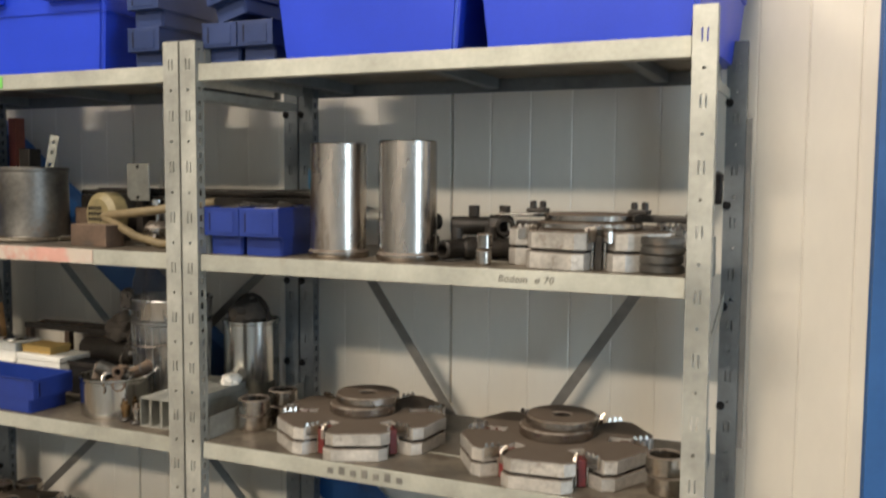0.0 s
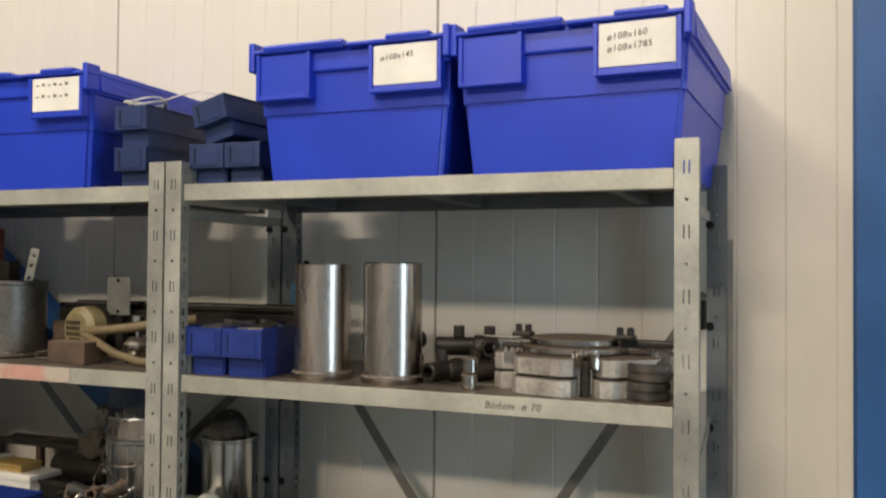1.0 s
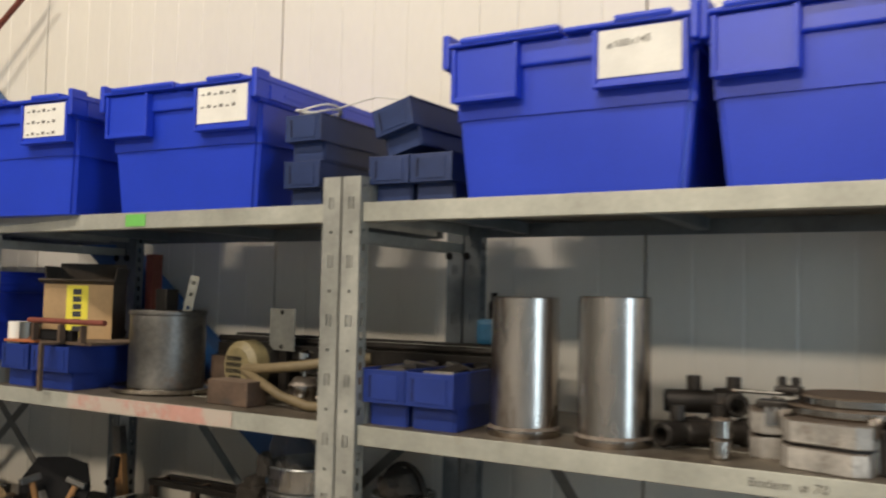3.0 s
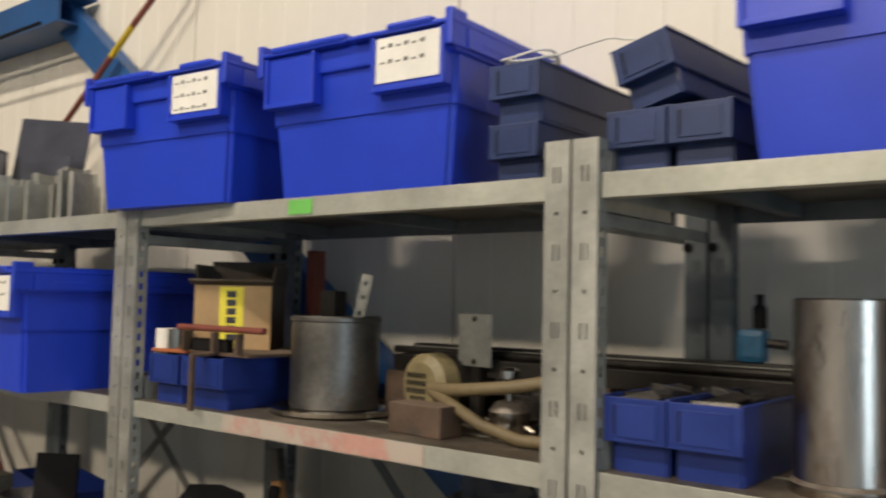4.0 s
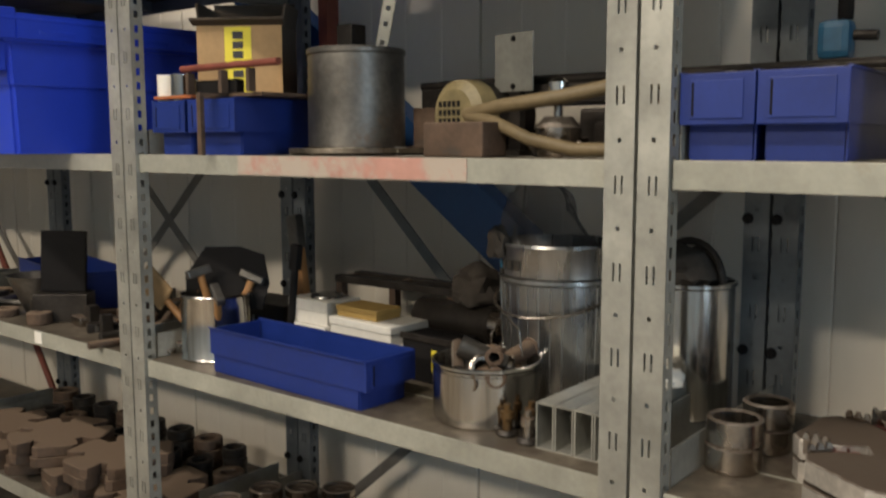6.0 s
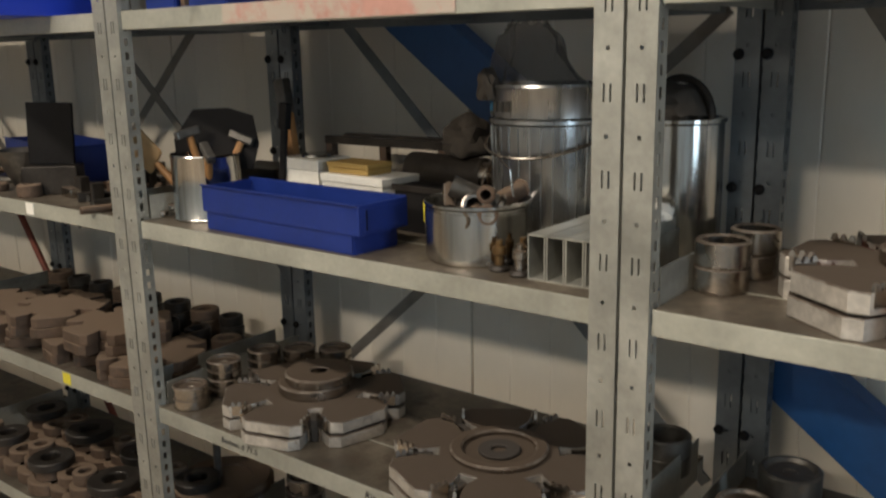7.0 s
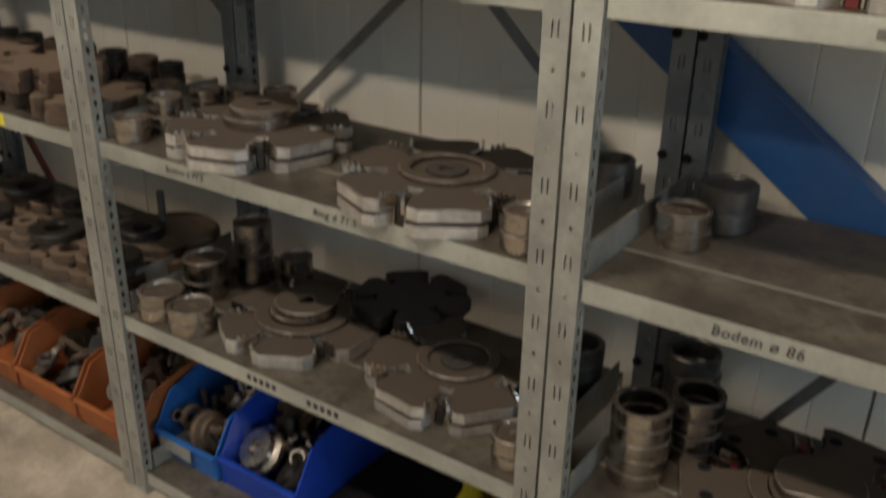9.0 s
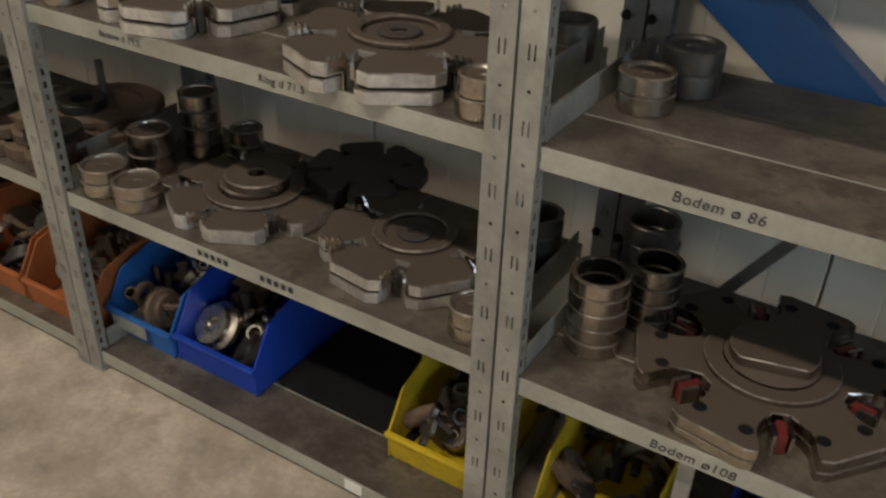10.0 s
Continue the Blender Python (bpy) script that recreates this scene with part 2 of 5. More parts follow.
def ring_mesh(ro, ri, h, c=0.0025, groove=False, seg=36, dish=0.0):
    """Turned ring; a groove runs round it, a dish closes its bore that deep under the rim."""
    side = [(ro - c, 0), (ro, c)]
    if groove:
        side += [(ro, h * 0.42), (ro - 0.003, h * 0.46), (ro - 0.003, h * 0.54), (ro, h * 0.58)]
    side += [(ro, h - c), (ro - c, h), (ri + c, h), (ri, h - c)]
    if dish:
        return lathe([(0, 0)] + side + [(ri - 0.0005, h - dish + 0.002), (ri - 0.003, h - dish), (ri * 0.30, h - dish), (ri * 0.24, h - dish - 0.002), (0, h - dish - 0.002)], seg)
    return lathe(side + [(ri, c), (ri + c, 0), (ro - c, 0)], seg)


def tube(points, r, seg=10, closed=False):
    """A round bar along a polyline."""
    bm = bmesh.new()
    pts = [Vector(p) for p in points]
    rows = []
    for k, p in enumerate(pts):
        d = (pts[min(k + 1, len(pts) - 1)] - pts[max(k - 1, 0)]).normalized()
        u = d.orthogonal().normalized() if abs(d.z) > 0.95 else d.cross(Vector((0, 0, 1))).normalized()
        w = d.cross(u)
        rows.append([bm.verts.new(p + r * (math.cos(2 * math.pi * j / seg) * u + math.sin(2 * math.pi * j / seg) * w)) for j in range(seg)])
    for a, b in zip(rows, rows[1:]):
        for j in range(seg):
            bm.faces.new((a[j], a[(j + 1) % seg], b[(j + 1) % seg], b[j]))
    bm.faces.new(rows[0][::-1])
    bm.faces.new(rows[-1])
    return bm


def extrude_outline(points, z0, z1, c=0.0, bm=None):
    """A flat plate with that outline; c chamfers its rims."""
    bm = bm or bmesh.new()
    n = len(points)
    mid = Vector((sum(p[0] for p in points) / n, sum(p[1] for p in points) / n))

    def loop(z, inset):
        out = []
        for p in points:
            d = Vector(p) - mid
            s = 1 - inset / max(d.length, 1e-6)
            out.append(bm.verts.new((mid.x + d.x * s, mid.y + d.y * s, z)))
        return out

    loops = [loop(z0, c), loop(z0 + c, 0), loop(z1 - c, 0), loop(z1, c)] if c else [loop(z0, 0), loop(z1, 0)]
    for a, b in zip(loops, loops[1:]):
        for k in range(n):
            bm.faces.new((a[k], a[(k + 1) % n], b[(k + 1) % n], b[k]))
    for lp, z, flip in ((loops[0], z0, True), (loops[-1], z1, False)):
        f = bm.faces.new(lp[::-1] if flip else lp)
        f.normal_update()
        bmesh.ops.triangulate(bm, faces=[f])
    return bm


def writing(text, size, parent, m, material=None, name="writing"):
    cu = bpy.data.curves.new(name, "FONT")
    cu.body, cu.size, cu.extrude, cu.shear = text, size, 0.0002, 0.15
    cu.space_character, cu.offset = 1.1, size * 0.004
    cu.materials.append(material or INK)
    ob = new(name, cu)
    ob.parent = parent
    ob.matrix_local = m
    return ob


FRONT = pose(0, 0, 0, 90, 0, 0)  # lays flat writing upright, facing the aisle

# ---- hall ----
WALL_Y = 0.50
floor_ob = part("floor", B(-9, 6, -8.2, WALL_Y, -0.2, 0), CONCRETE)
tagged(floor_ob, "pale worn concrete workshop floor", "floor", kind="structure")
bw = thing("wall_back", "cream sandwich-panel wall with fine vertical ribs", "wall", kind="structure")
random.seed(3)
SEAM0, PANEL_W = 0.37, 0.95
pm = bmesh.new()
n_rib = 10
outline = [(0.0, 0.012), (0.003, 0.0)]
for k in range(1, n_rib):
    x = PANEL_W * k / n_rib
    outline += [(x - 0.0025, 0.0), (x, 0.0018), (x + 0.0025, 0.0)]
outline += [(PANEL_W - 0.004, 0.0), (PANEL_W - 0.001, 0.012)]
lo = [pm.verts.new((x, y, 0.0)) for x, y in outline]
hi = [pm.verts.new((x, y, 6.0)) for x, y in outline]
for k in range(len(outline) - 1):
    pm.faces.new((lo[k], lo[k + 1], hi[k + 1], hi[k]))
bl, br = pm.verts.new((0, 0.1, 0)), pm.verts.new((PANEL_W - 0.001, 0.1, 0))
tl, tr = pm.verts.new((0, 0.1, 6)), pm.verts.new((PANEL_W - 0.001, 0.1, 6))
pm.faces.new((bl, lo[0], hi[0], tl))
pm.faces.new((lo[-1], br, tr, hi[-1]))
pm.faces.new((br, bl, tl, tr))
panel_me = mesh_of("panel", pm, WALLM)
for k in range(-10, 6):
    share("panel", panel_me, bw, pose(SEAM0 + PANEL_W * k, WALL_Y, 0))
for nm, dims in (("wall_south", (-9, 6, -8.4, -8.2, -0.2, 6)), ("wall_west", (-9.2, -9, -8.4, WALL_Y + 0.1, -0.2, 6)), ("wall_east", (6, 6.2, -8.4, WALL_Y + 0.1, -0.2, 6))):
    tagged(part(nm, B(*dims), HALL), "plain pale workshop wall", "wall", kind="structure")
# Unseen screen added to cut the key light low down and return fill.
tagged(part("wall_partition", B(-9, 6, -4.2, -4.1, 0, 3.25), SCREEN), "unseen plain screen added to block and bounce lamp light", "wall", kind="structure")
tagged(part("ceiling", B(-9.2, 6.2, -8.4, WALL_Y + 0.1, 6, 6.2), HALL), "plain pale workshop ceiling", "ceiling", kind="structure")

# ---- building steel behind the shelves ----
col = thing("steel_column", "blue painted steel column standing against the wall", "column", kind="structure", at=(1.252, WALL_Y - 0.13, 0))
part("flange", B(0, 0.16, 0, 0.009, 0, 6, bevel=0.002), STEELBLUE, col)
part("web", B(0.077, 0.083, 0.009, 0.121, 0, 6), STEELBLUE, col)
part("flange", B(0, 0.16, 0.121, 0.129, 0, 6, bevel=0.002), STEELBLUE, col)
slope = math.atan2(-0.752, 1.0)
diag = thing("diagonal_brace", "blue painted diagonal steel brace behind the shelves", "brace", kind="structure")
dx0, dx1 = -2.35, 0.95


def diag_z(x):
    return 1.060 - 0.752 * x


mid_x = (dx0 + dx1) / 2
dl = (dx1 - dx0) / math.cos(slope)
dm = Matrix.Translation((mid_x, 0.430, diag_z(mid_x))) @ Matrix.Rotation(-slope, 4, "Y")
part("web", B(-dl / 2, dl / 2, 0, 0.007, -0.050, 0.050, bevel=0.001), STEELBLUE, diag, m=dm)
part("flange", B(-dl / 2, dl / 2, 0.008, 0.05, -0.050, -0.044), STEELBLUE, diag, m=dm)
part("flange", B(-dl / 2, dl / 2, 0.008, 0.05, 0.044, 0.050), STEELBLUE, diag, m=dm)
rail = thing("wall_rail", "blue painted horizontal steel rail high on the wall", "beam", kind="structure", at=(0, 0.36, 2.68))
part("web", B(-8.9, -2.05, 0, 0.008, -0.05, 0.05), STEELBLUE, rail)
part("flange", B(-8.9, -2.05, 0.009, 0.13, 0.044, 0.05), STEELBLUE, rail)
part("flange", B(-8.9, -2.05, 0.009, 0.13, -0.05, -0.044), STEELBLUE, rail)
part("cable", tube([(-8.9, -0.03, -0.06), (-5, -0.03, -0.075), (-2.1, -0.03, -0.058)], 0.006), BLACK, rail)

# ---- shelving bays ----
LEVELS = [0.055, 0.458, 0.835, 1.205, 1.583, 1.955]
DEPTH, PW = 0.42, 0.037


def grid_plate(us, vs, hole):
    """A sheet in (u, v) with rectangular openings where hole(u, v) holds."""
    bm = bmesh.new()
    grid = [[None] * len(us) for _ in vs]

    def vert(i, j):
        if grid[j][i] is None:
            grid[j][i] = bm.verts.new((us[i], 0, vs[j]))
        return grid[j][i]

    for j in range(len(vs) - 1):
        for i in range(len(us) - 1):
            if not hole((us[i] + us[i + 1]) / 2, (vs[j] + vs[j + 1]) / 2):
                bm.faces.new((vert(i, j), vert(i + 1, j), vert(i + 1, j + 1), vert(i, j + 1)))
    return bm


def thicken(bm, t):
    bmesh.ops.recalc_face_normals(bm, faces=bm.faces)
    bmesh.ops.solidify(bm, geom=bm.faces[:], thickness=t)
    return bm


def face_sheet():
    vs = [0.0]
    slots, holes = [], []
    for k in range(20):
        zs = 1.955 - 0.1 * k
        slots.append(zs)
        holes.append(zs - 0.05)
    for z in sorted(slots + holes):
        h = 0.0105 if any(abs(z - s) < 1e-6 for s in slots) else 0.0025
        if z - h > 0.002:
            vs += [z - h, z + h]
    vs.append(2.0)

    def hole(u, v):
        if any(abs(v - s) < 0.0105 for s in slots):
            return 0.0130 < u < 0.0157 or 0.0213 < u < 0.0240
        return 0.0160 < u < 0.0210 and any(abs(v - s) < 0.0025 for s in holes)

    return thicken(grid_plate([0, 0.0130, 0.0157, 0.0160, 0.0210, 0.0213, 0.0240, PW], vs, hole), 0.0015)


def side_sheet():
    vs = [0.0]
    zc = [0.03 + 0.025 * k for k in range(79)]
    for z in zc:
        vs += [z - 0.0065, z + 0.0065]
    vs.append(2.0)
    bm = grid_plate([0, 0.008, 0.016, 0.025], vs, lambda u, v: 0.008 < u < 0.016 and any(abs(v - z) < 0.006 for z in zc))
    bmesh.ops.rotate(bm, cent=(0, 0, 0), matrix=Matrix.Rotation(radians(90), 3, "Z"), verts=bm.verts)
    return thicken(bm, 0.0015)


POST_FACE, POST_SIDE = mesh_of("face", face_sheet(), GALV), mesh_of("flank", side_sheet(), GALV)
# Back posts are the same sheets in the colour with shade painted in.
BACK_FACE, BACK_SIDE = mesh_of("back_face", face_sheet(), GALV_SHADED), mesh_of("back_flank", side_sheet(), GALV_SHADED)
BOLT = mesh_of("bolt", lathe([(0, 0), (0.008, 0), (0.008, 0.004), (0.005, 0.007), (0, 0.007)], 8), BLACK)


def add_post(parent, x, y, back=False):
    p = new("post")
    p.parent = parent
    p.location = (x, y, 0)
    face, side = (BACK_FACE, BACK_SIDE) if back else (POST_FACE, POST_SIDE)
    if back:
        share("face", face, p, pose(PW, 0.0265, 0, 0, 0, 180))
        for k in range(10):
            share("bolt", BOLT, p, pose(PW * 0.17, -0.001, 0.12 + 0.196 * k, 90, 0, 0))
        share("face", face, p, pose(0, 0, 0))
    else:
        share("face", face, p, pose(0, 0, 0))
    share("flank", side, p, pose(0.002, 0.0005, 0))
    share("flank", side, p, pose(PW, 0.0005, 0))
    base = B(-0.003, PW + 0.003, -0.003, 0.04, 0, 0.004)
    part("foot_plate", base, GALV, p)
    return p


def add_shelf(parent, x0, x1, z, lip_mat):
    s = new("shelf")
    s.parent = parent
    s.location = (0, 0, 0)
    lip = bmesh.new()
    box(lip, x0, x1, 0.006, 0.0085, z - 0.032, z, bevel=0.0008)
    box(lip, x0, x1, 0.0086, 0.03, z - 0.032, z - 0.0302)
    part("front_lip", lip, lip_mat, s)
    part("back_lip", B(x0, x1, DEPTH - 0.0085, DEPTH - 0.006, z - 0.032, z), GALV_SHADED, s)
    for y0, y1 in ((0.0087, 0.135), (0.1384, 0.264), (0.2655, DEPTH - 0.0087)):
        part("deck_panel", B(x0, x1, y0, y1, z - 0.004, z, bevel=0.0008), DECK, s)
    part("panel_seam", B(x0, x1, 0.1352, 0.1382, z - 0.0035, z + 0.0006), LIP, s)
    for k in (0.12, 0.5, 0.88):
        xs_ = x0 + (x1 - x0) * k
        part("stiffener", B(xs_ - 0.012, xs_ + 0.012, 0.032, DEPTH - 0.02, z - 0.026, z - 0.0045), GALV_SHADED, s)
    return s


def flat_bar(x0, z0, x1, z1, y, w=0.022, t=0.003):
    d = Vector((x1 - x0, 0, z1 - z0))
    a = math.atan2(d.z, d.x)
    m = Matrix.Translation(((x0 + x1) / 2, y, (z0 + z1) / 2)) @ Matrix.Rotation(-a, 4, "Y")
    return B(-d.length / 2, d.length / 2, -t / 2, t / 2, -w / 2, w / 2, bevel=0.0006, m=m)


def shelving(xl, xr, label, braces):
    """Clear bay between the inner faces xl and xr of its posts."""
    bay = thing("shelving_bay", label, "shelving", group="row of shelving bays")
    for x in (xl - PW - 0.001, xr + 0.001):
        add_post(bay, x, 0.0)
        add_post(bay, x + (0.026 if x < 0.9 else 0.012), DEPTH - 0.036, True)
    for z in LEVELS:
        add_shelf(bay, xl + 0.001, xr - 0.001, z, LIP)
        for x in (xl - 0.002, xr + 0.0005):
            part("side_rail", B(x, x + 0.0015, 0.03, DEPTH - 0.038, z - 0.03, z + 0.045), GALV, bay)
    for x in (xl - PW * 0.5, xr + PW * 0.5):
        strut = B(-0.0015, 0.0015, 0.012, DEPTH - 0.012, -0.009, 0.009, bevel=0.0006)
        part("frame_strut", strut, GALV, bay, m=pose(x, 0, 1.90))
        if x > 0.9:
            slant = Matrix.Translation((x, 0.2, 1.45)) @ Matrix.Rotation(radians(17), 4, "X") @ Matrix.Translation((0, -0.2, 0))
            part("frame_strut", B(-0.0015, 0.0015, 0.012, DEPTH - 0.012, -0.013, 0.013, bevel=0.0006), GALV, bay, m=slant)
    for b in braces:
        part("back_brace", flat_bar(*b), GALV_SHADED if b[0] < -0.9 and b[2] > -0.1 else BRACE, bay)
    return bay


bay_r = shelving(0.0395, 0.975, "galvanised boltless shelving bay with six shelf levels",
                 [(0.03, 1.74, 0.60, 0.92, 0.4235), (0.98, 1.75, 0.42, 0.90, 0.4275), (0.03, 0.16, 0.62, 1.14 - 0.10, 0.4235)])
bay_m = shelving(-0.981, -0.041, "galvanised boltless shelving bay with faded red spray on one shelf edge",
                 [(-0.97, 1.69, -0.04, 0.78, 0.4275), (-0.04, 1.56, -0.97, 0.75, 0.4235)])
bay_l = shelving(-2.02 + 0.032, -1.061, "galvanised boltless shelving bay crowded with metal parts",
                 [(-1.95, 1.80, -1.07, 1.02, 0.4235), (-1.07, 1.80, -1.95, 1.02, 0.4275)])
bay_far = shelving(-3.03 + 0.037, -2.02 - 0.049, "galvanised boltless shelving bay at the far end of the row", [(-2.95, 1.80, -2.1, 1.02, 0.4235)])

# worn paint, stickers and handwriting on the shelf edges
part("spray_mark", B(-0.70, -0.24, 0.0044, 0.0058, 1.553, 1.5825), PINK, bay_m, "faded red spray paint")
part("sticker", B(-0.545, -0.488, 0.0044, 0.0057, 1.927, 1.951), GREEN, bay_m, "green sticker")
part("sticker", B(-0.30, -0.26, 0.0044, 0.0057, 0.026, 0.052), PAPER, bay_m, "white paper sticker")
part("sticker", B(-1.33, -1.30, 0.0044, 0.0057, 0.808, 0.833), TAPE, bay_l, "yellowed sticker")
part("sticker", B(-1.40, -1.37, 0.0044, 0.0057, 1.178, 1.203), PAPER, bay_l, "white paper sticker")
writing("Bodem ø 86", 0.0205, bay_r, pose(0.215, 0.0052, 0.813, 90, 0, 0))
writing("Bodem ø108", 0.0215, bay_r, pose(0.247, 0.0052, 0.433, 90, 0, 0))
writing("Bodem  ø 70", 0.017, bay_r, pose(0.665, 0.0052, 1.562, 90, 0, 0), PENCIL)
for k in range(7):
    part("ink_bar", B(0.33 + 0.024 * k, 0.342 + 0.024 * k, 0.0048, 0.0056, 1.183, 1.194 + 0.004 * (k % 2)), PENCIL, bay_r)
writing("Bodem d 71.5", 0.016, bay_m, pose(-0.79, 0.0052, 0.814, 90, 0, 0))
writing("Ring d 71.5", 0.018, bay_m, pose(-0.435, 0.0052, 0.814, 90, 0, 0))
for x, z in ((-0.62, 0.437), (-0.47, 0.437)):
    for k in range(5):
        part("ink_bar", B(x + 0.016 * k, x + 0.016 * k + 0.010, 0.0048, 0.0056, z + 0.002, z + 0.013), INK, bay_m)

# ---- things: makers ----


def crate(xc, y0, rz, texts, label, z=1.955, w=0.395, d=0.475, h=0.245):
    c = thing("lidded_crate", label, "crate", group="blue lidded crates", at=(xc, y0, z), rz=rz)
    hw = w / 2
    b = bmesh.new()
    frustum(b, (-hw + 0.024, hw - 0.024, 0.018, d - 0.03), (-hw + 0.012, hw - 0.012, 0.010, d - 0.012), 0.0, h * 0.50)
    frustum(b, (-hw + 0.009, hw - 0.009, 0.007, d - 0.010), (-hw + 0.006, hw - 0.006, 0.004, d - 0.006), h * 0.5005, h * 0.80)
    es = [e for e in b.edges if abs(e.verts[0].co.z - e.verts[1].co.z) > 0.02]
    bmesh.ops.bevel(b, geom=es, offset=0.008, segments=3, affect="EDGES")
    part("body", b, BLUE, c, smooth=True)
    r = bmesh.new()
    box(r, -hw, hw, -0.004, d, h * 0.80, h * 0.955, bevel=0.004)
    part("rim", r, BLUE, c)
    for nm, xa, xb in (("latch_block", -hw + 0.012, -hw + 0.125), ("label_holder", hw - 0.150, hw - 0.012)):
        blk = B(xa, xb, -0.013, 0.004, h * 0.60, h * 0.945, bevel=0.002)
        box(blk, xa, xa + 0.007, -0.018, -0.0131, h * 0.60, h * 0.945, bevel=0.001)
        box(blk, xb - 0.007, xb, -0.018, -0.0131, h * 0.60, h * 0.945, bevel=0.001)
        box(blk, xa + 0.0071, xb - 0.0071, -0.018, -0.0131, h * 0.60, h * 0.63, bevel=0.001)
        part(nm, blk, BLUE, c)
    for sd in (-1, 1):
        part("corner_ear", B(sd * (hw - 0.003) - 0.006, sd * (hw - 0.003) + 0.006, -0.021, 0.02, h * 0.82, h * 1.045, bevel=0.003), BLUE, c)
        side = bmesh.new()
        frustum(side, (sd * hw - 0.010, sd * hw + 0.006, 0.02, d), (sd * hw - 0.010, sd * hw + 0.002, 0.02, d), h * 0.83, h * 1.01)
        part("lid_side", side, BLUE, c)
    lid = bmesh.new()
    box(lid, -hw - 0.004, -0.002, -0.020, d, h * 0.955, h * 0.985, bevel=0.003)
    box(lid, 0.002, hw + 0.004, -0.020, d, h * 0.955, h * 0.985, bevel=0.003)
    part("lid", lid, BLUE, c)
    tabs = mesh_of("lid_tab", B(-0.042, 0.042, -0.023, 0.03, 0, 0.011, bevel=0.005), BLUE)
    for x in (-hw + 0.07, -0.045, hw - 0.075):
        share("lid_tab", tabs, c, pose(x, 0, h * 0.97))
    for k in range(4):
        part("side_rib", B(hw - 0.004, hw + 0.0055, 0.06 + 0.10 * k, 0.13 + 0.10 * k, h * 0.86, h * 0.90, bevel=0.002), BLUE, c)
    sheet = part("label_sheet", B(hw - 0.141, hw - 0.021, -0.0150, -0.0136, h * 0.655, h * 0.935), PAPER, c, "white handwritten paper label")
    for k, tx in enumerate(texts):
        if tx:
            writing(tx, 0.0145, sheet, pose(hw - 0.128, -0.0155, h * 0.825 - 0.019 * k, 90, -4, 0), PENCIL)
        else:
            for j in range(6):
                part("ink_bar", B(hw - 0.132 + 0.015 * j, hw - 0.124 + 0.015 * j, -0.0155, -0.0151, h * 0.87 - 0.024 * k, h * 0.87 - 0.024 * k + 0.003 + 0.003 * (j % 2)), PENCIL, sheet)
    return c


def shelf_bin(at, w, d, h, rz, material, label, tilt=None, group="shelf bins"):
    """Long open plastic bin with a stepped front."""
    o = thing("shelf_bin", label, "bin", group=group, at=at, rz=rz)
    if tilt:
        o.matrix_world = pose(*at, *tilt)
    hw, t = w / 2, 0.0025
    part("base", B(-hw + 0.005, hw - 0.005, 0.018, d - 0.006, 0.0, t), material, o)
    for sd in (-1, 1):
        wall = B(sd * (hw - 0.005) - t / 2, sd * (hw - 0.005) + t / 2, 0.018, d - 0.006, t, h * 0.42)
        box(wall, sd * (hw - 0.002) - t / 2, sd * (hw - 0.002) + t / 2, 0.0, d, h * 0.40, h * 0.97)
        part("side", wall, material, o)
    part("back", B(-hw + 0.0065, hw - 0.0065, d - 0.009, d - 0.006, t, h * 0.97), material, o)
    part("lower_front", B(-hw + 0.007, hw - 0.007, 0.016, 0.0185, 0.0, h * 0.44), material, o)
    part("front", B(-hw, hw, -0.002, 0.002, h * 0.40, h * 0.98, bevel=0.001), material, o)
    part("label_frame", B(-hw + 0.012, hw - 0.012, -0.0036, -0.0022, h * 0.47, h * 0.90, bevel=0.0006), material, o)
    part("label_slot", B(-hw + 0.014, -hw + 0.0165, -0.0042, -0.0037, h * 0.50, h * 0.88), BLACK, o)
    part("step", B(-hw + 0.004, hw - 0.004, 0.0022, 0.018, h * 0.40, h * 0.42), material, o)
    for sd in (-1, 1):
        part("rim", B(sd * hw - 0.0035, sd * hw + 0.0015, 0, d, h * 0.97, h, bevel=0.001), material, o)
    return o


def pick_bin(at, w, d, h, rz, material, label):
    """Open-fronted stacking bin: low front lip, slanted sides."""
    o = thing("picking_bin", label, "bin", group="picking bins", at=at, rz=rz)
    hw, t = w / 2, 0.004
    part("base", B(-hw + 0.012, hw - 0.012, 0.012, d, 0, t), material, o)
    side = extrude_outline([(0, h * 0.02), (d, h * 0.02), (d, h), (d * 0.42, h), (d * 0.16, h * 0.86), (0.0, h * 0.40)], 0, t, 0.0008)
    me = mesh_of("side", side, material)
    turn = Matrix(((0, 0, 1, 0), (1, 0, 0, 0), (0, 1, 0, 0), (0, 0, 0, 1)))
    share("side", me, o, Matrix.Translation((-hw, 0, 0)) @ turn)
    share("side", me, o, Matrix.Translation((hw - t, 0, 0)) @ turn)
    fr = bmesh.new()
    frustum(fr, (-hw + t, hw - t, 0.006, 0.010), (-hw + t, hw - t, -0.004, 0.0), 0.0, h * 0.38)
    part("front_lip", fr, material, o)
    part("lip_rim", B(-hw - 0.002, hw + 0.002, -0.010, 0.002, h * 0.36, h * 0.42, bevel=0.002), material, o)
    part("back", B(-hw + t, hw - t, d - t, d, t, h), material, o)
    for s in (-1, 1):
        part("top_rim", B(s * hw - 0.005, s * hw + 0.005, d * 0.42, d, h * 0.97, h * 1.01, bevel=0.002), material, o)
    return o


